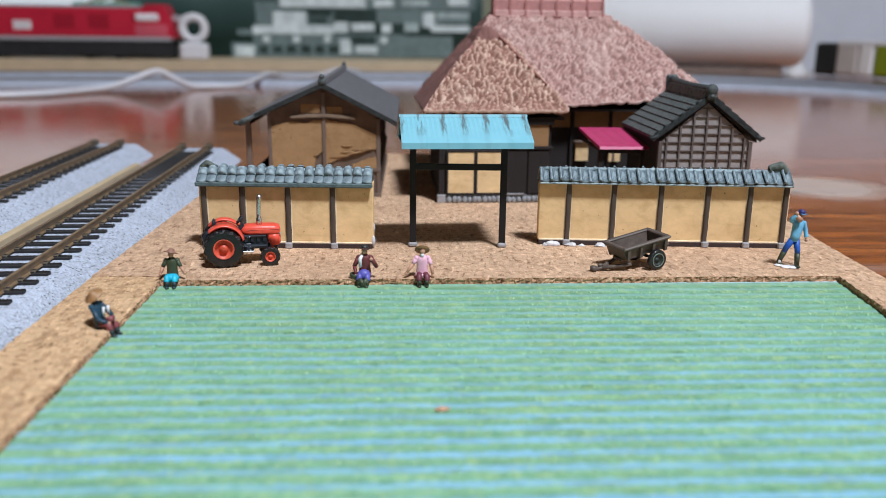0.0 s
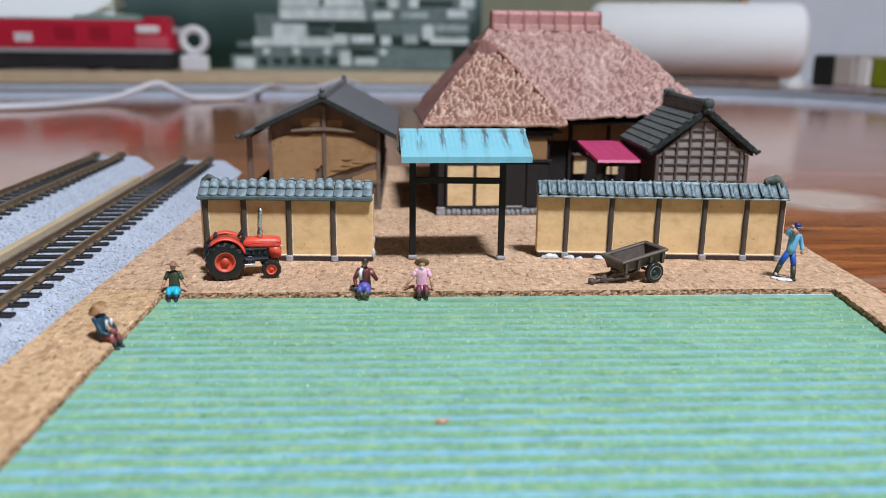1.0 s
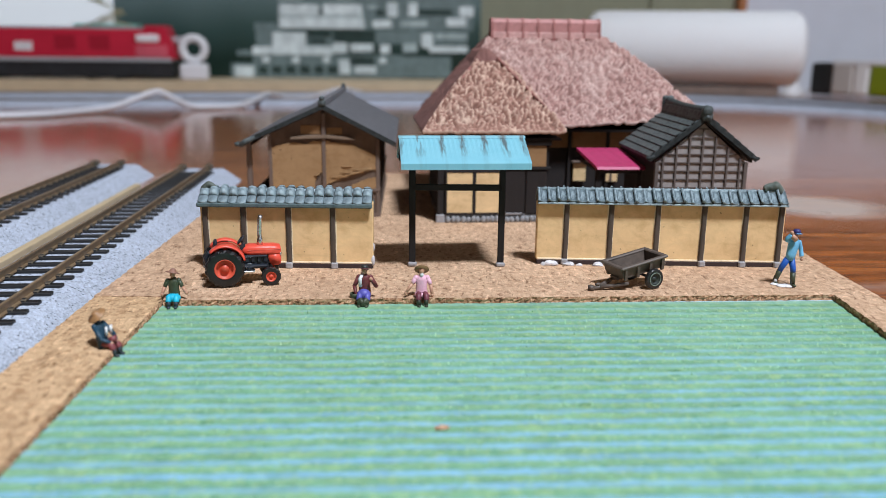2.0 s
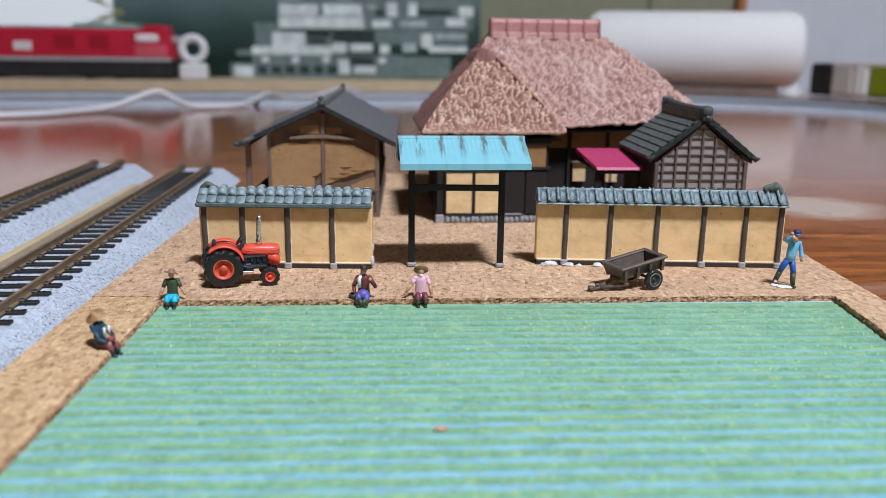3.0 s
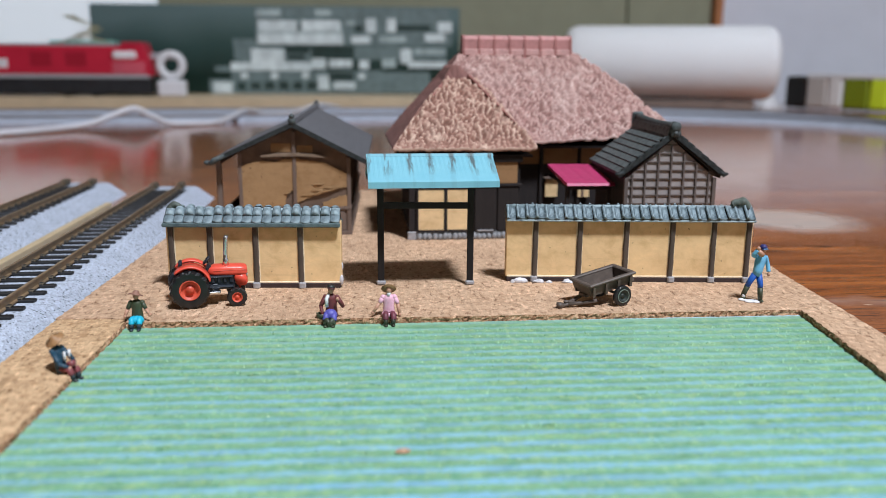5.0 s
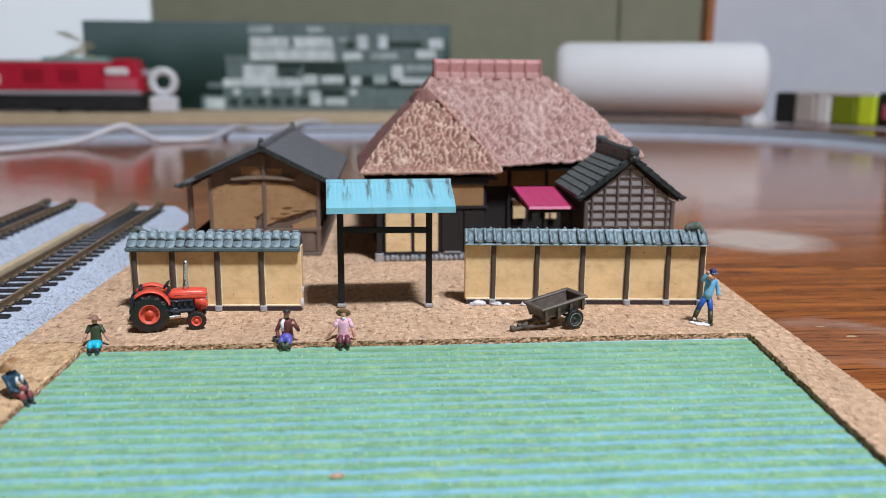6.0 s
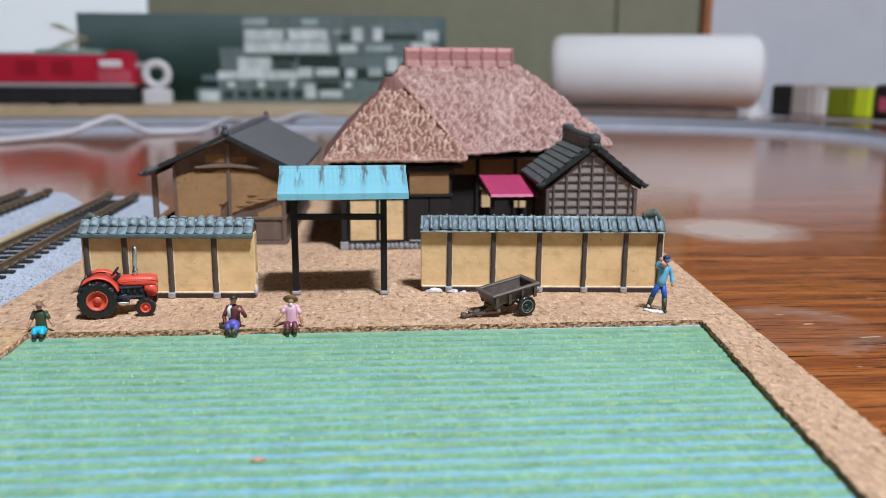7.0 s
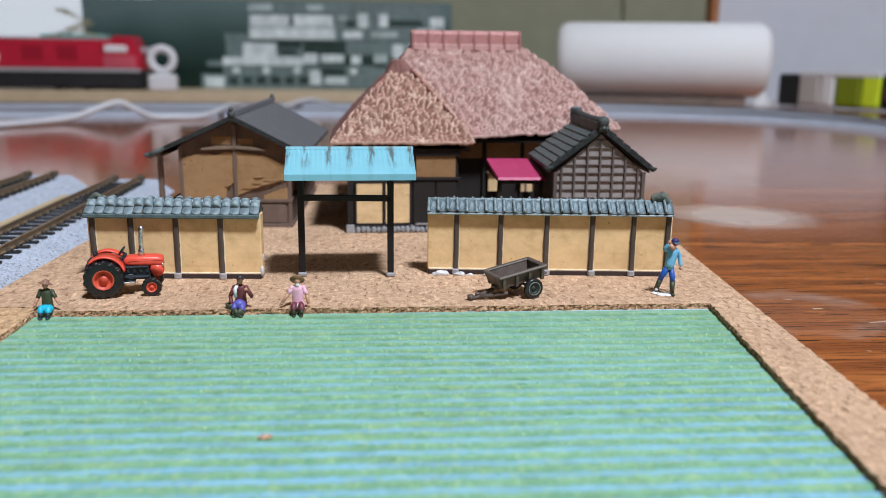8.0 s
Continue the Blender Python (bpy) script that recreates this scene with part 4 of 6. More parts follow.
def farmhouse():
    t = thing("farmhouse", (1.36, 21.86, 0), 2.0, "farmhouse with pinkish brown thatched roof and dark board walls", "farmhouse")
    step = 0.026
    nx, ny = int(8.4 / step) + 1, int(9.55 / step) + 1
    # short curled ridges: noise of one wavelength, a little longer down the slope
    rng = np.random.RandomState(4)
    fx, fy = np.meshgrid(np.fft.fftfreq(nx, step), np.fft.fftfreq(ny, step))
    band = np.exp(-(((np.hypot(fx, fy * 2.0) - 5.2) / 3.2) ** 2))
    curls = np.fft.ifft2(np.fft.fft2(rng.normal(size=(ny, nx))) * band).real
    fine = np.fft.ifft2(np.fft.fft2(rng.normal(size=(ny, nx))) * np.exp(-(((np.hypot(fx, fy) - 8.0) / 2.5) ** 2))).real
    broad = np.fft.ifft2(np.fft.fft2(rng.normal(size=(ny, nx))) * np.exp(-(((np.hypot(fx, fy * 1.4) - 3.3) / 1.4) ** 2))).real
    curls = np.tanh(1.2 * (0.9 * curls / curls.std() + 0.55 * fine / fine.std() + 0.6 * broad / broad.std() + 0.15))
    chips = np.tanh(1.1 * (0.55 * curls + 0.5 * fine / fine.std() + 0.95 * broad / broad.std()))
    vs, ids, fs, skin = [], {}, [], []
    for j in range(ny):
        for i in range(nx):
            x, y = -0.45 + i * step, -0.25 + j * step
            m, w, bare = thatch_height(x, y)
            z = max(m, w)
            if z < 0:
                continue
            if w > m:
                hip = abs((y + 0.25) * 0.7 - (3.42 - x) * 1.32)
                z += 0.02 * max(0.0, 1.0 - hip / 0.25)
            p = Vector((x * 5.2, y * 3.6, z * 3.6))
            curl = (0.015 if bare else 0.06 if w > m else 0.05 - 0.02 * max(0.0, min(1.0, (z - 4.0) / 0.9))) * (1.0 + 0.5 * noise.noise(p * 0.35))
            lump = noise.noise(p * 0.6) * 0.05 + curl * float(curls[j, i] if w > m else chips[j, i]) + noise.noise(p * 2.3) * 0.015
            lump *= min(1.0, max(0.25, (z - 2.36) / 0.3))
            skin.append(2 if bare else 1 if w > m else 0)
            ids[i, j] = len(vs)
            vs.append((x + 0.35 * lump, y - 0.5 * lump, z + lump))
    for j in range(ny - 1):
        for i in range(nx - 1):
            q = [(i, j), (i + 1, j), (i + 1, j + 1), (i, j + 1)]
            if all(c in ids for c in q):
                fs.append([ids[c] for c in q])
    count = {}
    for f in fs:
        for a, b in zip(f, f[1:] + f[:1]):
            count[a, b] = 1
    rim = [(a, b) for a, b in count if (b, a) not in count]
    lower = {}
    for a, b in rim:
        for v in (a, b):
            if v not in lower:
                x, y, z = vs[v]
                lower[v] = len(vs)
                vs.append((x + (0.06 if x < 2 else -0.06), y + 0.05, z - 0.08))
        fs.append([b, a, lower[a], lower[b]])
    me = bpy.data.meshes.new("thatched_roof")
    me.from_pydata([(a * CM, b * CM, c * CM) for a, b, c in vs], [], fs)
    me.materials.append(THATCH), me.materials.append(THATCH_TAN), me.materials.append(THATCH_BARE_SHADE)
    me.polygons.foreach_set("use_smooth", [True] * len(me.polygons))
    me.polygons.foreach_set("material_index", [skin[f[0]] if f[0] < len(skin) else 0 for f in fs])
    roof = new("thatched_roof", me)
    roof.parent = t
    tagged(roof, "lumpy pinkish brown thatch, hipped, with a front wing")
    soffit = box(-0.3, 3.3, -0.1, 3.8, 2.13, 2.19)
    box(0.2, 7.7, 1.3, 9.15, 2.22, 2.28, 0, soffit)
    part("soffit", soffit, DARK_BOARD, roof)
    cap = part("ridge_cap", prism([(5.02, 4.72), (5.5, 4.72), (5.42, 5.3), (5.3, 5.42), (5.1, 5.42), (4.98, 5.3)], "x", 2.06, 5.6), RIDGE, roof, "reddish ridge cladding")
    for y in (4.965, 5.475):
        part("ridge_skirt", box(2.05, 5.61, y - 0.03, y + 0.03, 4.8, 5.0, 0.02), RIDGE_PALE, roof, "paler pink lower edge of the ridge cladding")
    for i in range(8):
        x = 2.1 + 3.46 * i / 7
        part("ridge_band", prism([(4.93, 4.72), (5.51, 4.72), (5.51, 4.98), (5.44, 5.32), (5.31, 5.44), (5.09, 5.44), (4.96, 5.32), (4.925, 4.98)], "x", x - 0.035, x + 0.035), RIDGE_BAND, roof)
    hips = bmesh.new()
    for a, b, r in (((1.88, 2.28, 4.22), (2.95, 0.6, 2.99), 0.05), ((1.22, 2.26, 4.1), (0.6, 1.3, 3.48), 0.04)):
        run = [Vector(a).lerp(Vector(b), i / 14) for i in range(15)]
        tube([p + Vector((0, 0, 0.02 * noise.noise(p * 3.1))) for p in run], [r * (1.0 - 0.5 * i / 14) + 0.018 * noise.noise(p * 4.7) for i, p in enumerate(run)], 8, hips)
    part("hip_roll", hips, HIP, roof, "dark reddish thatch roll along the wing's hips", True)
    # front wing
    part("wing_wall", box(0.04, 3.0, 0.05, 3.6, 0.1, 2.1), DARK_BOARD, t, "dark stained board walls")
    part("corner_post", box(0.0, 0.15, 0, 0.15, 0.05, 2.1, 0.012), DARK_BOARD, t)
    part("corner_stone", box(-0.04, 0.19, -0.05, 0.14, -0.1, 0.13, 0.02), STONE, t, "grey corner stone")
    for x0, x1 in ((0.25, 0.94), (1.03, 1.68)):
        s = part("shoji", box(x0, x1, -0.01, 0.06, 0.17, 1.26, 0.006), SHOJI, t, "cream paper sliding screen")
        part("screen_frame", box(x0 - 0.05, x0, -0.03, 0.06, 0.12, 1.31, 0.006), DARK_BOARD, s)
        part("screen_frame", box(x1, x1 + 0.05, -0.03, 0.06, 0.12, 1.31, 0.006), DARK_BOARD, s)
        part("screen_rail", box(x0, x1, -0.025, 0.06, 0.11, 0.165, 0.006), DARK_BOARD, s)
        part("screen_rail", box(x0, x1, -0.025, 0.06, 1.265, 1.32, 0.006), DARK_BOARD, s)
    part("upper_panel", box(0.25, 1.68, 0.0, 0.06, 1.45, 1.98, 0.006), PLASTER_DARK, t, "ochre plaster panel")
    part("upper_panel", box(1.85, 2.92, -0.01, 0.06, 1.42, 2.0, 0.006), PLASTER_DARK, t, "ochre plaster panel")
    for x0, x1 in ((1.78, 2.36), (2.4, 2.97)):
        part("door_board", box(x0, x1, -0.005, 0.06, 0.14, 1.32, 0.01), DARK_BOARD, t)
    part("door_sill", box(1.85, 2.3, -0.05, 0.03, 0.12, 0.16, 0.006), STONE, t, "grey worn door sill")
    part("eave_beam", box(-0.03, 3.05, -0.06, 0.08, 1.99, 2.12, 0.01), DARK_BOARD, t)
    part("window_beam", box(1.72, 3.05, -0.04, 0.07, 1.34, 1.41, 0.008), DARK_BOARD, t)
    part("side_panel", box(-0.0, 0.06, 0.4, 1.3, 1.3, 1.95, 0.006), PLASTER, t, "ochre plaster panel")
    part("side_panel", box(-0.0, 0.06, 1.5, 2.8, 1.3, 1.95, 0.006), PLASTER, t, "ochre plaster panel")
    rnd = random.Random(11)
    b = bmesh.new()
    ball((0, 0, 0.055), 0.08, b, 0, (1.0, 0.8, 0.8))
    stone = mesh_of("base_stone", b, DARK_STONE, True)
    for i in range(21):
        piece("base_stone", stone, t, (0.28 + 0.135 * i, -0.03 + rnd.uniform(-0.012, 0.012), -0.1), (0, rnd.uniform(-12, 12), rnd.uniform(0, 360)), (rnd.uniform(0.85, 1.05), 1.1, rnd.uniform(1.4, 1.7)))
    part("footing", box(0.1, 3.0, 0.03, 3.5, -0.12, 0.11), DARK_STONE, t)
    # main block behind the wing
    part("main_wall", box(0.45, 7.3, 1.85, 8.6, -0.2, 2.28), DARK_BOARD, t, "dark stained board walls")
    # darker plaster puts the eave's shade into these panels' colour
    for x0, x1 in ((3.1, 3.92), (4.05, 5.05), (5.15, 6.3), (6.4, 7.2)):
        part("upper_panel", box(x0, x1, 1.79, 1.86, 1.72, 2.2, 0.006), PLASTER_DARK, t, "ochre plaster panel with the eave's shade painted in")
    for x in (3.03, 3.98, 5.1, 6.35, 7.25):
        part("wall_post", box(x - 0.05, x + 0.05, 1.74, 1.86, -0.12, 2.26, 0.01), DARK_BOARD, t)
    for x0, x1, z0, z1 in ((4.1, 4.47, 0.76, 1.28), (5.08, 5.42, 0.74, 1.16)):
        w = part("window", box(x0, x1, 1.7, 1.8, z0, z1, 0.006), SHOJI, t, "small cream paper window")
        part("window_hood", box(x0 - 0.06, x1 + 0.06, 1.6, 1.8, z1 + 0.02, z1 + 0.07, 0.01), BARN_BOARD, w)
        if x0 > 5:
            part("mullion", box(x0 + 0.1, x0 + 0.17, 1.68, 1.72, z0, z1, 0.006), BARN_BOARD, w, "brown window bar")


farmhouse()


def awning():
    t = thing("porch_awning", (5.68, 21.0, 0), 0.0, "magenta red flat porch awning on dark posts", "awning")
    sheet = bmesh.new()
    n = 12
    rows = []
    for y, z in ((1.25, 1.9), (-1.2, 1.72), (-1.25, 1.66), (-1.17, 1.64), (1.25, 1.82)):
        rows.append([sheet.verts.new((-0.54 + 1.19 * i / n, y, z + 0.003 * math.sin(i * 2.2))) for i in range(n + 1)])
    for r0, r1 in zip(rows, rows[1:] + rows[:1]):
        for i in range(n):
            sheet.faces.new((r0[i], r0[i + 1], r1[i + 1], r1[i]))
    for e in (0, n):
        sheet.faces.new([r[e] for r in rows])
    part("awning_sheet", sheet, PINK, t, "magenta red sheet")
    for x in (-0.48, 0.55):
        part("post", box(x - 0.05, x + 0.05, -1.08, -0.98, ground(20), 1.65, 0.01), DARK_BOARD, t)
        part("rail", box(x - 0.04, x + 0.04, -1.1, 1.2, 1.58, 1.65, 0.01), DARK_BOARD, t)
    part("front_beam", box(-0.5, 0.6, -1.08, -0.99, 1.54, 1.63, 0.01), DARK_BOARD, t)


awning()


def storehouse():
    t = thing("storehouse", (7.53, 19.3, 0), -0.8, "small storehouse with grey lattice gable and dark slate-green tile roof", "storehouse")
    hw, deep, eave, top = 1.07, 2.75, 1.92, 2.82
    part("wall", prism([(-hw, -0.1), (hw, -0.1), (hw, eave), (0, top), (-hw, eave)], "y", 0.0, deep), KURA_WALL, t, "grey-brown tiled wall")
    part("side_wall", box(-hw - 0.04, -hw, 0.05, deep, -0.09, 1.9), DARK_BOARD, t, "dark boarded side wall")
    slope = (top - eave) / hw
    for i in range(7):
        x = -0.93 + 0.31 * i
        part("lattice_upright", box(x - 0.024, x + 0.024, -0.05, 0.01, 0, min(top - abs(x) * slope - 0.03, 2.72), 0.006), LATTICE, t)
    for k in range(14):
        z = 0.1 + 0.2 * k
        w = min(hw, (top - z) / slope) - 0.02
        if w > 0.12:
            part("lattice_rail", box(-w, w, -0.036, 0.01, z - 0.015, z + 0.015, 0.005), LATTICE, t)
    part("corner_post", box(-hw - 0.05, -hw + 0.04, -0.055, 0.05, 0, eave, 0.008), LATTICE, t)
    part("corner_post", box(hw - 0.04, hw + 0.05, -0.055, 0.05, 0, eave, 0.008), LATTICE, t)
    n = 8
    for side in (-1, 1):
        xe, ze = 1.25 * side, 2.0
        for k in range(n):
            a, b = k / n, (k + 1.12) / n
            xa, za, xb, zb = xe * a, 2.98 + (ze - 2.98) * a, xe * b, 2.98 + (ze - 2.98) * b
            part("tile_course", prism([(xa, za + 0.02), (xb, zb + 0.058), (xb, zb - 0.01), (xa, za - 0.06)], "y", -0.09, deep + 0.2), KURA_TILE, t)
        part("verge", prism([(0, 2.9), (xe * 1.02, ze - 0.07), (xe * 1.04, ze + 0.05), (0, 3.04)], "y", -0.13, -0.06), VERGE, t, "thick dark verge tiles")
        for k in range(7):
            a, b = k / 7, (k + 0.85) / 7
            part("verge_tile", tube([(xe * a, -0.09, 3.05 + (ze - 2.99) * a), (xe * b, -0.09, 3.06 + (ze - 2.99) * b)], [0.026, 0.036], 8), VERGE, t, smooth=True)
        part("verge_tip", tube([(xe * 0.93, -0.09, ze + 0.06), (xe * 1.04, -0.09, ze + 0.0), (xe * 1.1, -0.09, ze + 0.025)], [0.06, 0.055, 0.03], 8), VERGE, t, "upturned verge end", True)
        part("soffit_board", prism([(0, 2.84), (xe * 0.97, ze - 0.1), (xe * 0.97, ze - 0.02), (0, 2.93)], "y", -0.05, deep + 0.15), DARK_BOARD, t, "dark soffit board")
    part("ridge_course", prism([(-0.17, 2.92), (0.17, 2.92), (0.12, 3.12), (-0.12, 3.12)], "y", -0.12, deep + 0.15), KURA_TILE, t)
    sag = [(0, -0.16 + (deep + 0.36) * k / 8, 3.145 + 0.006 * k - 0.05 * math.sin(math.pi * k / 8)) for k in range(9)]
    part("ridge_roll", tube(sag, 0.1, 12), KURA_TILE, t, smooth=True)
    b = turned([(0, -0.09), (0.1, -0.09), (0.125, -0.06), (0.125, 0.06), (0.1, 0.09), (0, 0.09)], 16, m=pose(0, -0.14, 3.14, 90))
    box(-0.11, 0.11, -0.2, -0.1, 2.9, 3.08, 0.03, b)
    ball((0, -0.19, 2.99), 0.06, b)
    part("ridge_end", b, KURA_TILE, t, "round ridge-end ornament", True)
    part("ridge_end", box(-0.16, 0.16, deep + 0.12, deep + 0.24, 2.95, 3.32, 0.05), KURA_TILE, t, "dark ridge-end ornament")


storehouse()


# ---- tractor, cart ----
def wheel(t, name, at, r, w, lugs, hub, deep=1.07):
    to = pose(at[0], at[1], at[2], 90)
    rim = part(name, turned([(0, -w * 0.3), (r * 0.2, -w * 0.3), (r * 0.22, -w * 0.12), (r * 0.42, -w * 0.06), (r * 0.5, -w * 0.46), (r * 0.56, -w * 0.46), (r * 0.56, w * 0.46), (r * 0.5, w * 0.46), (r * 0.42, w * 0.06), (r * 0.22, w * 0.12), (r * 0.2, w * 0.3), (0, w * 0.3)], 28, m=to), hub, t, "painted wheel rim", True)
    tyre = bmesh.new()
    n = lugs * 4
    rows = []
    for u, rr in ((-0.46, 0.55), (-0.5, 0.64), (-0.5, 0.88), (-0.36, 0.97), (-0.18, 0.99), (0.0, 1.0), (0.18, 0.99), (0.36, 0.97), (0.5, 0.88), (0.5, 0.64), (0.46, 0.55)):
        ring = []
        for i in range(n):
            k = (i + round(abs(u) * 4) + (2 if u > 0 else 0)) % 4
            lug = deep if k < 2 and 0.85 < rr < 0.995 else 1.0
            a = 6.283185 * i / n
            ring.append(tyre.verts.new(to @ Vector((r * rr * lug * math.cos(a), r * rr * lug * math.sin(a), u * w))))
        rows.append(ring)
    for r0, r1 in zip(rows, rows[1:] + rows[:1]):
        for i in range(n):
            tyre.faces.new((r0[i], r0[(i + 1) % n], r1[(i + 1) % n], r1[i]))
    part("tyre", tyre, TYRE, rim, "black rubber tyre with lugs")


def tractor():
    t = thing("tractor", (-2.74, 15.88, ground(15.9)), 11.0, "red-orange vintage farm tractor with black tyres on the cork", "tractor")
    # own axes: x ahead, y to its left, wheels touch z = 0
    for y in (-0.38, 0.38):
        wheel(t, "rear_wheel", (-0.36 if y < 0 else -0.42, y, 0.375), 0.355, 0.22, 14, HUB_RED)
    for y in (-0.42, 0.3):
        wheel(t, "front_wheel", (0.5, y, 0.185), 0.18, 0.11, 12, HUB_RED)
    # bonnet: rounded top, narrower towards the dashboard
    hood = bmesh.new()
    rings = []
    for x, hw, z0, z1 in ((-0.02, 0.11, 0.6, 0.66), (0.02, 0.14, 0.58, 0.715), (0.1, 0.16, 0.565, 0.745), (0.35, 0.17, 0.555, 0.745), (0.6, 0.168, 0.55, 0.735), (0.69, 0.16, 0.55, 0.715), (0.715, 0.14, 0.56, 0.69)):
        rings.append([hood.verts.new((x, y * hw, z0 + (z1 - z0) * z)) for y, z in ((-0.95, 0.0), (-1.0, 0.25), (-1.0, 0.62), (-0.9, 0.84), (-0.6, 0.97), (0, 1.0), (0.6, 0.97), (0.9, 0.84), (1.0, 0.62), (1.0, 0.25), (0.95, 0.0))])
    for r0, r1 in zip(rings, rings[1:]):
        for k in range(11):
            hood.faces.new((r0[k], r0[(k + 1) % 11], r1[(k + 1) % 11], r1[k]))
    hood.faces.new(rings[0]), hood.faces.new(rings[-1])
    part("hood", hood, TRACTOR_RED, t, "glossy red-orange bonnet", True)
    part("hood_line", box(0.08, 0.7, -0.173, 0.173, 0.648, 0.658, 0.004), HUB_RED, t)
    grille = prism([(0.47, 0.57), (0.47, 0.46), (0.52, 0.33), (0.69, 0.33), (0.715, 0.4), (0.705, 0.57)], "y", -0.158, 0.158)
    bmesh.ops.bevel(grille, geom=grille.edges[:], offset=0.02, segments=2, affect="EDGES")
    part("grille", grille, TRACTOR_RED, t, "red-orange radiator cowl", True)
    part("grille_face", box(0.705, 0.72, -0.1, 0.1, 0.38, 0.52, 0.004), HUB_RED, t, "red radiator grille")
    for y in (-0.12, 0.12):
        part("headlight", turned([(0, 0), (0.035, 0), (0.04, 0.02), (0.03, 0.035), (0, 0.04)], 10, m=pose(0.69, y, 0.55, 0, 90)), SILVER, t, "small silver headlight", True)
    eng = box(-0.22, 0.47, -0.13, 0.13, 0.27, 0.58, 0.02)
    for k in range(4):
        box(0.02 + 0.115 * k, 0.1 + 0.115 * k, -0.17, 0.17, 0.4, 0.555, 0.022, eng)
    tube([(-0.02, -0.165, 0.36), (0.2, -0.175, 0.34), (0.44, -0.165, 0.33)], 0.036, 8, eng)
    tube([(0.0, -0.17, 0.54), (0.44, -0.17, 0.53)], 0.024, 8, eng)
    turned([(0, 0), (0.065, 0), (0.065, 0.09), (0.04, 0.11), (0, 0.11)], 12, eng, pose(-0.08, -0.1, 0.43, 90))
    box(0.05, 0.16, -0.2, -0.15, 0.29, 0.4, 0.015, eng)
    part("engine", eng, ENGINE, t, "blue-black engine block with cylinders and pipes")
    part("gearbox", box(-0.55, -0.15, -0.15, 0.15, 0.28, 0.58, 0.03), ENGINE, t)
    part("axle", tube([(-0.36, -0.36, 0.4), (-0.36, 0.36, 0.4)], 0.06, 10), ENGINE, t)
    front = box(0.44, 0.56, -0.36, 0.26, 0.17, 0.25, 0.02)
    box(0.46, 0.54, -0.08, 0.08, 0.22, 0.36, 0.02, front)
    tube([(0.5, -0.35, 0.18), (0.48, -0.3, 0.34)], 0.03, 8, front)
    part("front_axle", front, ENGINE, t)
    hitch = tube([(-0.5, 0.05, 0.6), (-0.66, 0.06, 0.58), (-0.72, 0.07, 0.46), (-0.7, 0.07, 0.36), (-0.55, 0.06, 0.34)], [0.04, 0.05, 0.05, 0.04, 0.04], 8)
    part("rear_hitch", hitch, ENGINE, t, "black rear linkage")
    part("step_board", box(-0.12, 0.2, -0.34, -0.16, 0.25, 0.285, 0.008), SILVER, t, "bare silver step")
    # mudguards: a thin arc that runs on down in front of the wheel
    for s in (-1, 1):
        b = bmesh.new()
        rows = []
        for k in range(17):
            a = math.radians(132 - 114 * k / 16)
            r = 0.385 + 0.02 * math.sin(math.pi * k / 16)
            rows.append([b.verts.new((-0.36 + (r + d) * math.cos(a), y, 0.385 + (r + d) * math.sin(a))) for y, d in ((s * 0.15, 0), (s * 0.15, 0.03), (s * 0.36, 0.03), (s * 0.395, 0.012), (s * 0.39, -0.012), (s * 0.36, 0.0))])
        for r0, r1 in zip(rows, rows[1:]):
            for k in range(6):
                b.faces.new((r0[k], r0[(k + 1) % 6], r1[(k + 1) % 6], r1[k]))
        b.faces.new(rows[0]), b.faces.new(rows[-1])
        guard = part("mudguard", b, TRACTOR_RED, t, "red-orange mudguard", True)
        inner = [(-0.36 + 0.39 * math.cos(math.radians(a)), 0.385 + 0.39 * math.sin(math.radians(a))) for a in range(130, 20, -10)]
        part("mudguard_side", prism(inner + [(-0.05, 0.52), (-0.55, 0.52)], "y", s * 0.15, s * 0.165, None), TRACTOR_RED, guard)
    seat = box(-0.5, -0.24, -0.12, 0.12, 0.68, 0.735, 0.025)
    box(-0.56, -0.49, -0.13, 0.13, 0.69, 0.86, 0.03, seat)
    part("seat", seat, ENGINE, t, "black seat with a low back", True)
    part("seat_base", box(-0.42, -0.1, -0.12, 0.12, 0.55, 0.68, 0.02), TRACTOR_RED, t)
    dash = prism([(-0.1, 0.58), (0.02, 0.58), (0.04, 0.76), (-0.02, 0.79)], "y", -0.09, 0.09)
    part("dashboard", dash, ENGINE, t, "black dashboard")
    ring = turned([(0.085, -0.02), (0.11, 0), (0.085, 0.02), (0.065, 0), (0.085, -0.02)], 20, m=pose(-0.045, 0, 0.835, 0, -52), closed=False)
    tube([(0.0, 0, 0.76), (-0.045, 0, 0.835)], 0.02, 6, ring)
    tube([(-0.045, -0.085, 0.835), (-0.045, 0.085, 0.835)], 0.014, 6, ring)
    part("steering_wheel", ring, ENGINE, t, "black steering wheel", True)
    part("gear_lever", tube([(-0.12, -0.13, 0.56), (-0.15, -0.14, 0.66), (-0.19, -0.15, 0.74)], [0.025, 0.022, 0.03], 8), LEVER, t, "cream lever", True)
    pipe = tube([(0.32, -0.06, 0.73), (0.32, -0.06, 0.86), (0.32, -0.06, 0.87), (0.322, -0.06, 0.96), (0.335, -0.06, 1.25), (0.352, -0.06, 1.32)], [0.056, 0.056, 0.042, 0.046, 0.046, 0.04], 14)
    part("exhaust_pipe", pipe, SILVER, t, "bare silver exhaust pipe", True)


tractor()


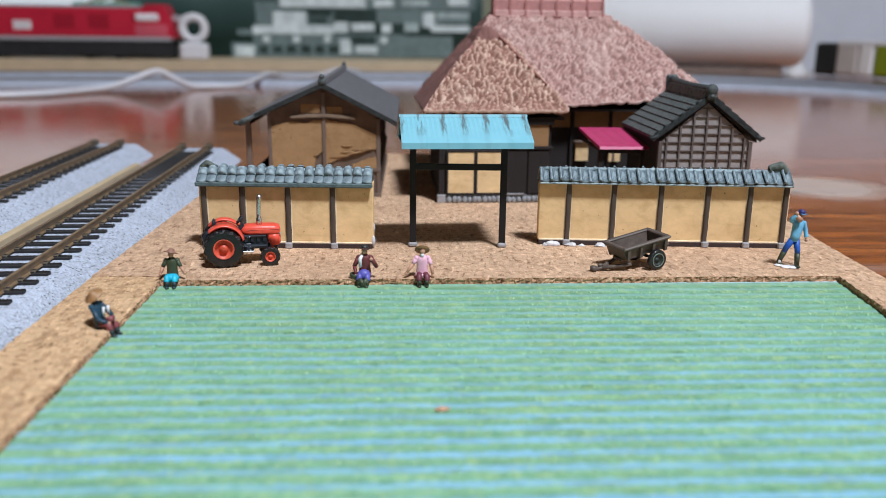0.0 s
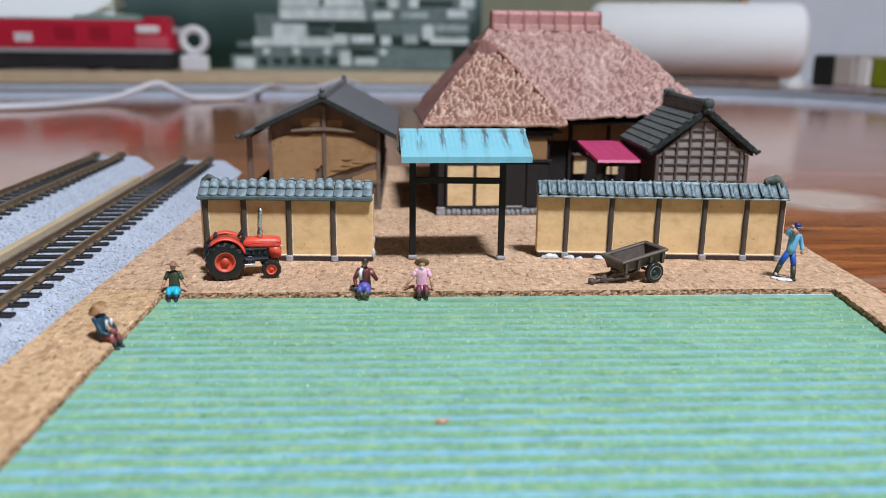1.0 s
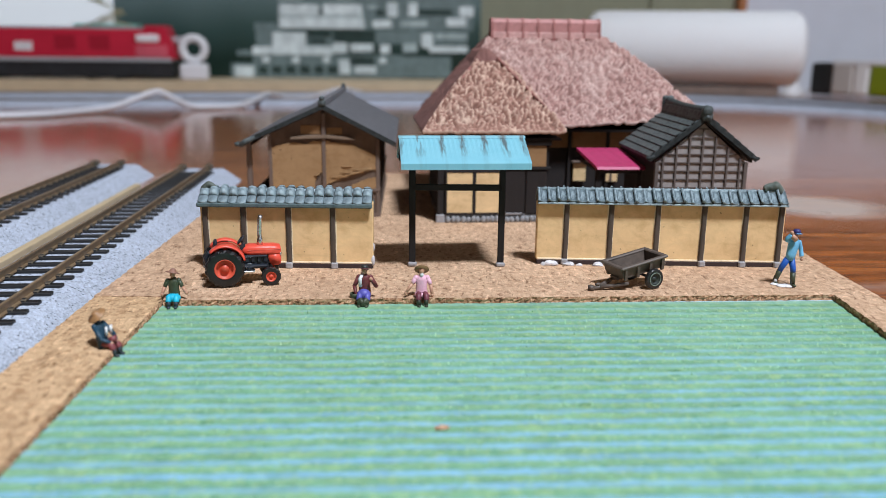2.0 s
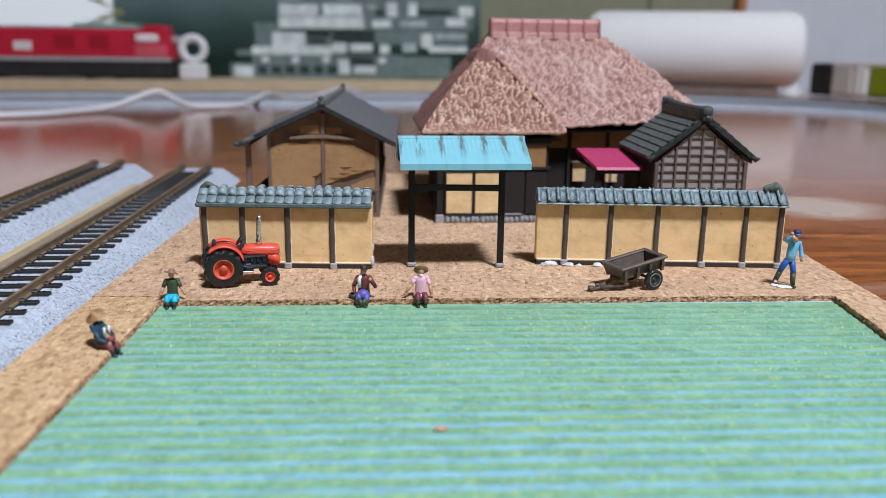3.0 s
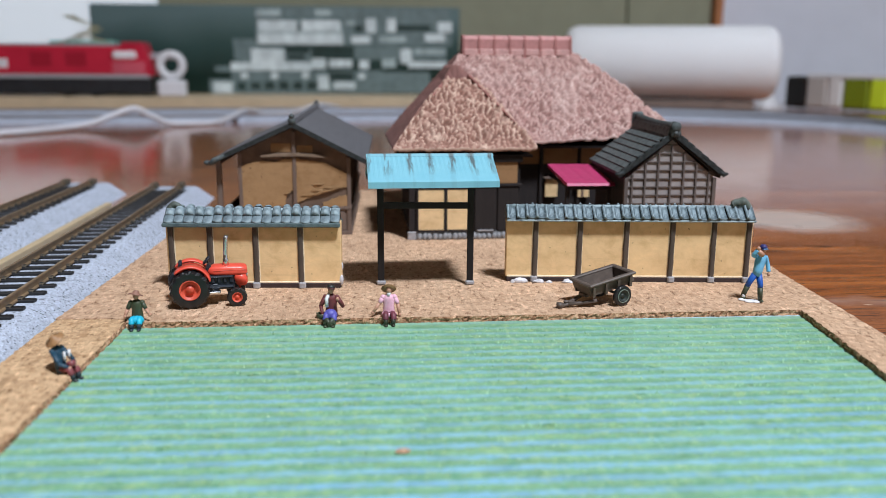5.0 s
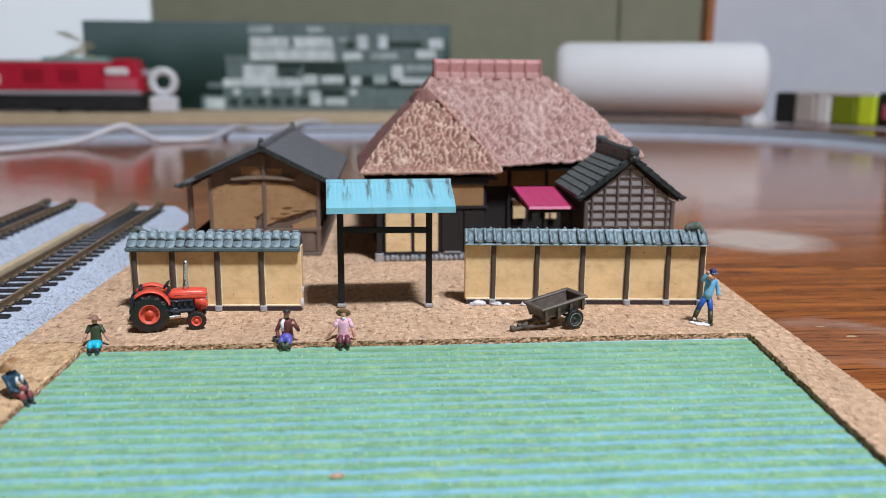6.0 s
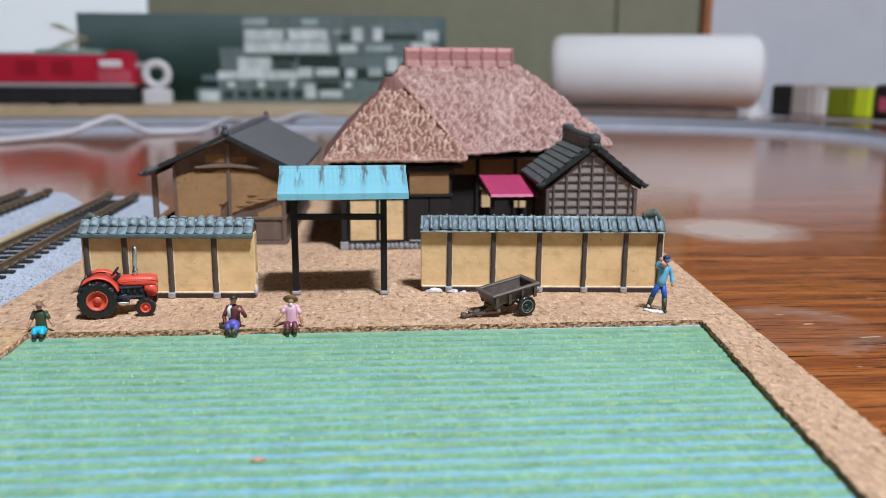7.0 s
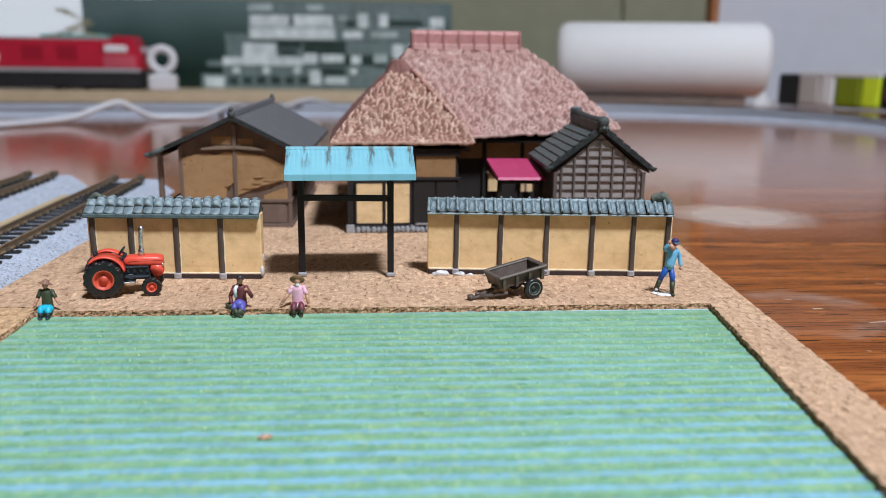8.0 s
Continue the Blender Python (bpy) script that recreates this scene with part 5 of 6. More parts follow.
def farm_cart():
    t = thing("farm_cart", (4.02, 15.05, 0), 21.0, "dark brown two-wheeled farm cart resting on its drawbar", "cart")
    up = pose(0, 0, 0.02, 0, -9.5)
    x0, x1, w, z0, z1 = 0.52, 1.5, 0.32, 0.12, 0.36
    tub = box(x0 + 0.04, x1 - 0.04, -w + 0.06, w - 0.06, z0, z0 + 0.04, 0, None, up)
    for s in (-1, 1):
        prism([(s * (w - 0.07), z0), (s * w, z1), (s * (w - 0.045), z1), (s * (w - 0.11), z0)], "x", x0, x1, tub, up)
    prism([(x0 + 0.02, z0), (x0 - 0.04, z1), (x0 + 0.02, z1), (x0 + 0.07, z0)], "y", -w + 0.03, w - 0.03, tub, up)
    prism([(x1 - 0.02, z0), (x1 + 0.02, z1), (x1 - 0.04, z1), (x1 - 0.07, z0)], "y", -w + 0.03, w - 0.03, tub, up)
    body = part("tub", tub, CART, t)
    for s in (-1, 1):
        part("rim_rail", box(x0 - 0.06, x1 + 0.05, s * w - 0.055, s * w + 0.045, z1 - 0.03, z1 + 0.025, 0.02, None, up), CART, body)
        for i in range(4):
            x = x0 + 0.06 + (x1 - x0 - 0.12) * i / 3
            part("side_rib", prism([(s * (w - 0.07), z0 - 0.03), (s * (w + 0.03), z1), (s * (w + 0.03), z1 - 0.06), (s * (w - 0.02), z0 - 0.03)], "x", x - 0.03, x + 0.03, None, up), CART, body)
    part("end_rail", box(x0 - 0.07, x0 + 0.04, -w, w, z1 - 0.032, z1 + 0.022, 0.02, None, up), CART, body)
    part("end_rail", box(x1 - 0.05, x1 + 0.06, -w, w, z1 - 0.032, z1 + 0.022, 0.02, None, up), CART, body)
    bar = tube([(-0.03, 0, 0.03), (0.2, 0, 0.06), (0.3, 0, 0.075)], [0.05, 0.055, 0.06], 8, None, 0, 0.8)
    for s in (-1, 1):
        tube([(0.16, s * 0.02, 0.055), (0.4, s * 0.13, 0.085), (0.66, s * 0.24, 0.13)], [0.05, 0.045, 0.045], 8, bar, 0, 0.8)
    tube([(-0.03, 0, 0.0), (-0.03, 0, 0.1)], 0.062, 10, bar)
    ball((0.12, 0, 0.11), 0.045, bar, 0, (1.3, 1, 0.7))
    part("drawbar", bar, CART, t, "forked drawbar resting on the cork", True)
    part("chassis", box(0.5, 1.4, -0.12, 0.12, 0.07, 0.13, 0.01, None, up), CART, t)
    part("tail_bar", box(1.46, 1.62, -0.18, 0.18, 0.12, 0.17, 0.01, None, up), CART, t)
    part("axle", tube([(1.16, -0.36, 0.2), (1.16, 0.36, 0.2)], 0.03, 8), ENGINE, t)
    for y in (-0.36, 0.36):
        wheel(t, "cart_wheel", (1.16, y, 0.2), 0.2, 0.09, 16, CART_WHEEL, 1.02)
        face = y + math.copysign(0.05, y)
        ring = turned([(0.118, -0.006), (0.135, -0.006), (0.135, 0.006), (0.118, 0.006), (0.118, -0.006)], 24, m=pose(1.16, face, 0.2, 90), closed=False)
        part("wheel_ring", ring, CART_RING, t, "pale green painted wheel ring", True)


farm_cart()


# ---- painted figurines: simple shapes, one mesh each ----
def doll_paint(name, c):
    return paint(name, c, 0.5, 0.25, 900).m


SKIN, BOOT = doll_paint("doll_tan", (0.5, 0.26, 0.17)), doll_paint("doll_dark", (0.02, 0.022, 0.02))
STRAW = doll_paint("doll_straw", (0.24, 0.13, 0.055))


def sitting_doll(at, turn, coat, legs, boots, hat, label, arms, tilt=(-12, 0), brim=0.13, size=1.1, lean=0.0, bare=False, extra=None):
    """Sits on the lip at its origin and faces -y, feet hanging down to the field.
    arms: elbow and hand of each side; tilt: the hat's; lean: the trunk's, backwards."""
    b = bmesh.new()
    back = lambda p: (p[0], p[1] + lean * p[2], p[2])
    tube([back(p) for p in ((0, 0.0, 0.0), (0, 0.01, 0.1), (0, 0.01, 0.2), (0, 0.0, 0.3), (0, 0.0, 0.36), (0, 0, 0.4))], [0.105, 0.1, 0.09, 0.1, 0.085, 0.035], 12, b, 0, 0.72)
    head = Vector(back((0, -0.02, 0.46)))
    ball(head, 0.056, b, 3, (0.9, 1, 1.12))
    for s, (elbow, hand) in zip((-1, 1), arms):
        shoulder = Vector(back((s * 0.095, 0, 0.34)))
        mid = shoulder.lerp(Vector(elbow), 0.75)
        tube([shoulder, mid, elbow], [0.042, 0.038, 0.033], 8, b, 0)
        ball(shoulder, 0.044, b, 0)
        ball(elbow, 0.034, b, 3 if bare else 0)
        tube([elbow, Vector(elbow).lerp(Vector(hand), 0.55), hand], [0.033, 0.03, 0.022], 8, b, 3 if bare else 0)
        ball(hand, 0.03, b, 3)
        tube(smoothed([(s * 0.045, 0.0, 0.055), (s * 0.062, -0.15, 0.075), (s * 0.068, -0.2, 0.0)], 4), 0.05, 8, b, 1)
        tube([(s * 0.066, -0.2, 0.02), (s * 0.058, -0.215, -0.08)], [0.042, 0.034], 8, b, 2)
        ball((s * 0.06, -0.24, -0.085), 0.038, b, 2, (0.85, 1.5, 0.6))
    hat_m = Matrix.Translation(head + Vector((0, 0.012, 0.03))) @ pose(0, 0, 0, tilt[0], tilt[1])
    if hat:
        turned([(brim, -0.012), (brim * 0.97, 0.0), (0.066, 0.018), (0.052, 0.05), (0.03, 0.07), (0.0, 0.074)], 18, b, hat_m, 4)
    else:
        turned([(0.062, 0.0), (0.066, 0.025), (0.045, 0.055), (0.0, 0.062)], 12, b, hat_m, 4)
        box(-0.045, 0.075, -0.1, -0.03, 0.0, 0.012, 0.005, b, hat_m, 4)
    if extra:
        extra(b)
    bmesh.ops.scale(b, vec=(size, size, size), verts=b.verts)
    return solo("figurine", b, [coat, legs, boots, SKIN, hat or BOOT, doll_paint("doll_white", (0.75, 0.75, 0.75))], label, "figurine", at, turn, "painted figurines", smooth=True)


def towel(b):
    tube([(-0.06, -0.09, 0.2), (-0.06, -0.1, 0.34), (-0.03, 0.02, 0.4)], 0.03, 8, b, 5)


def apron(b):
    ball((0.0, -0.1, 0.07), 0.1, b, 1, (1.15, 0.9, 0.95))
    tube([(-0.07, -0.2, 0.03), (0.04, -0.24, -0.08)], [0.045, 0.035], 8, b, 2)
    tube([(0.07, -0.2, 0.03), (-0.03, -0.25, -0.08)], [0.045, 0.035], 8, b, 2)


def basket(b):
    turned([(0.0, 0.0), (0.07, 0.0), (0.085, 0.08), (0.07, 0.08), (0.06, 0.02), (0.0, 0.02)], 12, b, pose(-0.16, -0.06, 0.0), 2)


def bucket(b):
    turned([(0.0, 0.0), (0.05, 0.0), (0.065, 0.09), (0.05, 0.09), (0.04, 0.02), (0.0, 0.02)], 12, b, pose(0.0, -0.17, 0.1, -20), 1)


def scarf(b):
    ball((0.0, -0.05, 0.4), 0.033, b, 5, (1, 0.8, 1.1))
    turned([(0.1, 0.0), (0.135, -0.05), (0.12, -0.055), (0.09, 0.0)], 14, b, pose(0, -0.01, 0.09), 0)


def stripes(b):
    for x in (-0.05, 0.05):
        tube([(x, -0.085, 0.2), (x, -0.09, 0.34)], 0.02, 6, b, 5)


P = doll_paint
GREEN_BOOT = P("doll_olive", (0.045, 0.055, 0.03))
sitting_doll((-4.2, 12.14, 0), 70, P("doll_navy", (0.012, 0.05, 0.085)), P("doll_wine", (0.2, 0.045, 0.05)), P("doll_slate", (0.03, 0.04, 0.045)), P("doll_hat_brown", (0.34, 0.18, 0.075)), "seated figurine in navy coat and straw hat on the cork edge", (((-0.14, -0.06, 0.17), (-0.06, -0.17, 0.1)), ((0.14, -0.06, 0.17), (0.06, -0.17, 0.1))), (-14, -34), 0.15, 1.02, 0.25, False, lambda b: (stripes(b), bucket(b)))
sitting_doll((-3.79, 14.64, 0), 3, P("doll_moss", (0.045, 0.06, 0.03)), P("doll_cyan", (0.01, 0.42, 0.6)), P("doll_ink", (0.025, 0.04, 0.055)), P("doll_hat_dusty", (0.26, 0.13, 0.09)), "seated figurine in green coat and bright blue trousers", (((-0.16, 0.02, 0.22), (-0.2, -0.04, 0.1)), ((0.15, 0.0, 0.22), (0.22, -0.05, 0.12))), (-14, 12), 0.125, 1.03, 0.0, True, lambda b: ball((0.0, -0.1, 0.05), 0.1, b, 1, (1.35, 0.9, 0.75)))
sitting_doll((-0.33, 14.70, 0), -6, P("doll_maroon", (0.15, 0.032, 0.034)), P("doll_violet", (0.09, 0.085, 0.36)), GREEN_BOOT, None, "seated figurine in maroon jacket and violet trousers beside a basket", (((-0.17, 0.0, 0.19), (-0.13, -0.1, 0.05)), ((0.19, -0.02, 0.2), (0.12, -0.11, 0.34))), (-6, 8), 0.0, 1.12, 0.0, False, lambda b: (towel(b), basket(b), apron(b)))
sitting_doll((0.72, 14.68, 0), 3, P("doll_pink", (0.86, 0.45, 0.56)), P("doll_rose", (0.14, 0.03, 0.045)), P("doll_moss_boot", (0.03, 0.035, 0.02)), STRAW, "seated figurine in pink blouse and round straw hat", (((-0.15, 0.0, 0.24), (-0.27, -0.03, 0.08)), ((0.15, 0.0, 0.22), (0.18, -0.04, 0.04))), (-48, 6), 0.125, 1.1, 0.0, True, scarf)


def standing_doll():
    b = bmesh.new()
    for s, f in ((-1, 0.16), (1, -0.1)):
        hip, knee, foot = Vector((s * 0.045 - 0.04, 0, 0.53)), Vector((s * 0.085 - 0.06, f * 0.5, 0.34)), Vector((s * 0.115 - 0.1, f, 0.04))
        tube([hip, knee, knee.lerp(foot, 0.3)], [0.064, 0.055, 0.048], 10, b, 1)
        tube([knee.lerp(foot, 0.22), foot], [0.055, 0.045], 10, b, 2)
        ball(foot + Vector((0, -0.03, -0.01)), 0.048, b, 2, (0.85, 1.5, 0.6))
    tube([(-0.04, 0, 0.5), (-0.02, 0, 0.62), (0.01, 0, 0.78), (0.03, 0, 0.9), (0.035, 0, 0.96)], [0.1, 0.1, 0.115, 0.105, 0.04], 12, b, 0, 0.7)
    ball((0.05, -0.01, 1.03), 0.068, b, 3)
    turned([(0.075, 0.0), (0.074, 0.04), (0.045, 0.075), (0, 0.08)], 14, b, pose(0.05, -0.01, 1.04, -6), 4)
    box(-0.02, 0.11, -0.12, -0.05, 1.03, 1.05, 0.008, b, None, 4)
    tube(smoothed([(0.13, 0, 0.88), (0.18, -0.01, 0.72), (0.19, -0.05, 0.58)], 4), 0.042, 8, b, 0)
    ball((0.19, -0.055, 0.53), 0.036, b, 3)
    tube(smoothed([(-0.09, 0, 0.89), (-0.19, -0.05, 0.93), (-0.13, -0.1, 1.03)], 4), 0.042, 8, b, 0)
    ball((-0.13, -0.11, 1.07), 0.04, b, 3)
    tube([(-0.13, -0.1, 1.02), (-0.02, -0.11, 0.93)], 0.05, 8, b, 3)
    for gx, gy, gr in ((-0.25, 0.1, 0.07), (-0.17, -0.03, 0.09), (-0.06, -0.08, 0.08), (-0.03, 0.02, 0.06), (-0.22, 0.14, 0.05)):
        ball((gx, gy, 0.005), gr, b, 5, (1.3, 1.0, 0.35))
    ball((-0.215, 0.13, 0.07), 0.05, b, 5, (0.7, 0.7, 1.2))
    bmesh.ops.scale(b, vec=(0.97, 1.05, 1.02), verts=b.verts)
    solo("figurine", b, [P("doll_sky", (0.16, 0.44, 0.66)), P("doll_blue", (0.012, 0.09, 0.4)), GREEN_BOOT, SKIN, P("doll_cap", (0.03, 0.03, 0.16)), P("doll_glue", (0.75, 0.74, 0.74))], "standing figurine in blue jacket, jeans and cap, glued to the cork", "figurine", (8.02, 15.33, 0), 8, "painted figurines", smooth=True)


standing_doll()


# ---- background on the table ----
def curved_track(name, cx, cy, r, label):
    """A straight run across the back of the table that bends round towards the front."""
    lean = math.radians(10)
    ahead, side = Vector((math.cos(lean), math.sin(lean), 0)), Vector((-math.sin(lean), math.cos(lean), 0))
    bend = Vector((cx, cy, 0))
    path = [bend + r * side - ahead * (75 - 7.5 * i) for i in range(10)]
    for i in range(25):
        a = math.radians(100 - 118 * i / 24)
        path.append(bend + Vector((r * math.cos(a), r * math.sin(a), 0)))
    t = lie_on_table(thing(name, (0, 0, 0), 0, label, "railway track", "curved tracks at the back of the table"), 0, 0)

    def sweep(profile):
        b = bmesh.new()
        rows = []
        for i, p in enumerate(path):
            d = (path[min(i + 1, len(path) - 1)] - path[max(i - 1, 0)]).normalized()
            s = Vector((d.y, -d.x, 0))
            rows.append([b.verts.new(p + s * u + Vector((0, 0, v))) for u, v in profile])
        n = len(profile)
        for r0, r1 in zip(rows, rows[1:]):
            for k in range(n):
                b.faces.new((r0[k], r0[(k + 1) % n], r1[(k + 1) % n], r1[k]))
        b.faces.new(rows[0]), b.faces.new(rows[-1])
        return b

    part("ballast", sweep([(-1.6, 0), (1.6, 0), (1.0, 0.46), (-1.0, 0.46)]), BALLAST, t, "light grey ballast bed")
    for s in (-0.48, 0.48):
        part("rail", sweep([(s - 0.06, 0.46), (s + 0.06, 0.46), (s + 0.045, 0.68), (s - 0.045, 0.68)]), RAIL_FAR, t)


RAIL_FAR = paint("rail_bright", (0.5, 0.51, 0.55), 0.3, 0.1, 100, metal=0.9).m
curved_track("railway_track", 24, 70, 21.6, "curved model railway track on grey ballast at the back")
curved_track("railway_track", 24, 82, 25.4, "second curved model railway track on grey ballast, further back")
solo("wooden_board", box(-75, 14, 108.25, 130, table_at(130), TOP + 0.5, 0.06), SOFTWOOD, "thick pale wooden board under the locomotive and the box", "board")


def picture_box():
    t = thing("cardboard_box", (0, 121.0, TOP), 0.6, "long dark green cardboard box with a pale train picture", "box")
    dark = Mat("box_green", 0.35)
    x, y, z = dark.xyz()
    # the gloss carton's sheen is painted in: green pales towards the top
    painted_sheen = dark.ramp(dark.math("ADD", dark.math("MULTIPLY", z, 7.0), dark.math("MULTIPLY", dark.noise(5, 2), 0.5)), (0.45, (0.005, 0.024, 0.017)), (0.72, (0.04, 0.085, 0.078)), (1.0, (0.13, 0.2, 0.2)))
    dark.base(dark.mix(dark.ramp(dark.noise(300, 3), (0.3, 0.15), (0.7, 0.0)), painted_sheen, (0.01, 0.03, 0.025)))
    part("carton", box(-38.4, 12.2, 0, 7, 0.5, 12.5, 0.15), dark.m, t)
    # the printed train, tone over tone (left, right, bottom, top)
    grey_masses = ((-16.2, 10.7, 10.9, 12.3), (-4.2, 11.1, 7.2, 10.9), (-19.4, -15.9, 6.9, 8.0), (-22.0, -19.7, 3.5, 4.3), (-19.8, -7.8, 2.3, 3.7), (-22.9, -7.8, 0.55, 2.5), (-7.9, 1.2, 0.6, 3.8), (-2.7, 7.3, 5.3, 7.1), (5.2, 10.3, 5.3, 7.1), (-2.3, 8.0, 0.7, 3.6), (-16.2, -4.1, 7.2, 10.7), (-19.3, -8.6, 4.7, 6.9))
    shadows = ((-2.6, -1.4, 9.1, 9.9), (3.3, 8.1, 9.2, 10.1), (-12.2, -8.9, 6.1, 6.9), (-8.6, -2.8, 5.9, 7.1), (-6.5, -2.9, 2.4, 3.5), (-10.7, -9.8, 9.2, 9.9), (-12.0, -9.6, 5.2, 5.9), (-19.1, -17.8, 1.0, 2.1), (-17.2, -15.8, 1.1, 2.1), (-15.3, -13.9, 1.1, 2.2), (-13.3, -11.9, 1.1, 2.2), (-11.3, -10.0, 1.1, 2.2), (-9.4, -8.0, 1.1, 2.2))
    lights = ((-16.1, -12.7, 11.0, 12.0), (-8.0, -5.8, 11.2, 12.0), (0.9, 4.6, 7.7, 8.5), (-12.3, -8.6, 3.7, 5.0), (-3.8, -2.5, 10.0, 10.5), (1.2, 3.2, 4.2, 5.4), (5.9, 10.3, 6.1, 6.8), (-16.0, -4.3, 8.5, 9.3))
    pales = ((-15.9, -10.5, 9.1, 10.5), (-9.9, -4.5, 9.2, 10.6), (-16.0, -4.2, 7.3, 8.7), (-1.0, 0.4, 9.0, 10.9), (1.9, 3.2, 9.1, 10.9), (-3.0, -0.4, 7.5, 8.5), (9.1, 11.1, 9.1, 10.5), (7.3, 10.1, 7.8, 8.9), (-17.0, -12.4, 4.7, 6.7), (-19.8, -8.8, 3.7, 4.8), (-8.6, -6.6, 4.0, 5.4), (-6.2, -3.0, 4.2, 5.3), (-2.0, -0.6, 4.0, 5.2), (3.8, 5.4, 4.8, 6.8), (4.9, 10.4, 4.2, 5.1), (-22.3, -19.7, 0.6, 2.1), (-7.8, -6.3, 1.1, 3.1), (-5.6, -2.6, 1.2, 2.2), (-2.1, -1.2, 2.6, 3.4), (-18.5, -17.5, 2.6, 3.4), (-14.3, -13.3, 2.6, 3.4), (-10.0, -9.1, 2.7, 3.5))
    tones = (("grey-green", (0.155, 0.215, 0.215), grey_masses), ("dark green", (0.02, 0.045, 0.04), shadows), ("light grey", (0.4, 0.49, 0.49), lights), ("pale", (0.66, 0.76, 0.78), pales))
    for layer, (word, colour, rows) in enumerate(tones):
        ink = paint("box_print_" + word.replace(" ", "_").replace("-", "_"), colour, 0.4, 0.35, 90).m
        for k, (x0, x1, z0, z1) in enumerate(rows):
            proud = 0.03 + 0.05 * layer + 0.002 * k
            part("printed_patch", box(x0, x1, -proud, 0.02, z0, z1, 0.012), ink, t, word + " printed train detail")


picture_box()


def locomotive():
    t = thing("toy_locomotive", (-50.0, 111.5, TOP + 0.5), 0.5, "large red toy locomotive with a white stripe on the board", "locomotive")
    red = paint("loco_red", (0.56, 0.018, 0.048), 0.4, 0.12, 40).m
    deep = paint("loco_dark_red", (0.38, 0.01, 0.03), 0.4, 0.1, 40).m
    grey = paint("loco_grey", (0.42, 0.42, 0.44), 0.5, 0.1, 40).m
    black = paint("loco_black", (0.016, 0.017, 0.02), 0.5, 0.4, 60).m
    emblem_white = paint("loco_white", (0.8, 0.78, 0.8), 0.5, 0.2, 60).m
    brass = paint("loco_brass", (0.42, 0.38, 0.22), 0.4, 0.2, 60).m
    x0, x1 = -24, 22.0
    part("body", box(x0, x1 - 1.6, -1.9, 1.9, 2.6, 6.2, 0.25), red, t, "bright red body")
    part("cab_front", prism([(x1 - 1.6, 2.6), (x1 + 0.2, 2.6), (x1, 4.5), (x1 - 0.9, 6.7), (x1 - 3.2, 6.7), (x1 - 3.6, 6.2), (x1 - 1.6, 6.2)], "y", -1.85, 1.85), red, t, "red cab front")
    part("side_stripe", box(x0 + 0.1, x1 - 0.2, -1.96, 1.96, 2.25, 2.72, 0.05), grey, t, "pale grey stripe")
    part("roof", box(x0 + 1, x1 - 4, -1.6, 1.6, 6.2, 6.5, 0.1), grey, t, "grey roof")
    for x in (-14, -3, 8.8, 13.0):
        part("louvre", box(x - 1.3, x + 1.3, -1.95, -1.8, 3.7, 5.5, 0.05), deep, t, "dark red louvre panel")
    for x in (-9, 17.6):
        part("side_window", box(x - 0.45, x + 0.45, -1.95, -1.8, 4.6, 5.4, 0.05), deep, t, "dark window")
    part("emblem", box(2.6, 4.8, -1.96, -1.85, 3.5, 4.6, 0.05), emblem_white, t, "pale lettering panel")
    part("underframe", box(x0 + 0.4, x1 - 0.1, -1.75, 1.75, 0.25, 2.3, 0.15), black, t, "black underframe")
    for i in range(7):
        part("axle_box", box(-19.4 + 6.0 * i, -17.0 + 6.0 * i, -1.95, -1.7, 0.5, 1.9, 0.1), black, t)
    for x in (-18, -14.5, -3.5, 0, 11.5, 15):
        w = turned([(0, -1.7), (0.95, -1.7), (1.0, -1.45), (0.9, -1.3), (0.9, 1.3), (1.0, 1.45), (0.95, 1.7), (0, 1.7)], 24, m=pose(x, 0, 1.0, 90))
        part("wheel", w, black, t, "black wheel", True)
    part("headlight", box(x1 - 4.6, x1 - 1.6, -2.1, 1.2, 4.5, 5.7, 0.3), emblem_white, t, "white headlight housing")
    part("front_panel", box(x1 - 4.6, x1 - 0.6, -1.96, -1.8, 2.8, 4.3, 0.05), paint("loco_pink", (0.6, 0.1, 0.14), 0.4, 0.2, 40).m, t, "faded pinkish front panel")
    part("coupling_arm", box(x1 - 0.6, x1 + 3.0, -0.35, 0.35, 4.6, 5.4, 0.1), grey, t, "pale coupling arm")
    pan = tube([(11, -1.3, 6.5), (15.5, -1.3, 8.3), (12.2, -1.3, 9.8)], 0.16, 6)
    tube([(11, 1.3, 6.5), (15.5, 1.3, 8.3), (12.2, 1.3, 9.8)], 0.16, 6, pan)
    tube([(12.2, -1.9, 9.8), (12.2, 1.9, 9.8)], 0.2, 6, pan)
    tube([(17, -1.3, 6.6), (13, -1.3, 7.7), (16, -1.3, 8.6)], 0.14, 6, pan)
    part("pantograph", pan, brass, t, "brass-coloured pantograph", True)
    part("pantograph_base", box(9.8, 17.6, -1.4, 1.4, 6.45, 6.9, 0.1), paint("verdigris", (0.2, 0.42, 0.35), 0.5, 0.2, 60).m, t, "green pantograph base")


locomotive()
white_plastic = paint("white_plastic", (0.8, 0.8, 0.82), 0.4, 0.04, 40).m


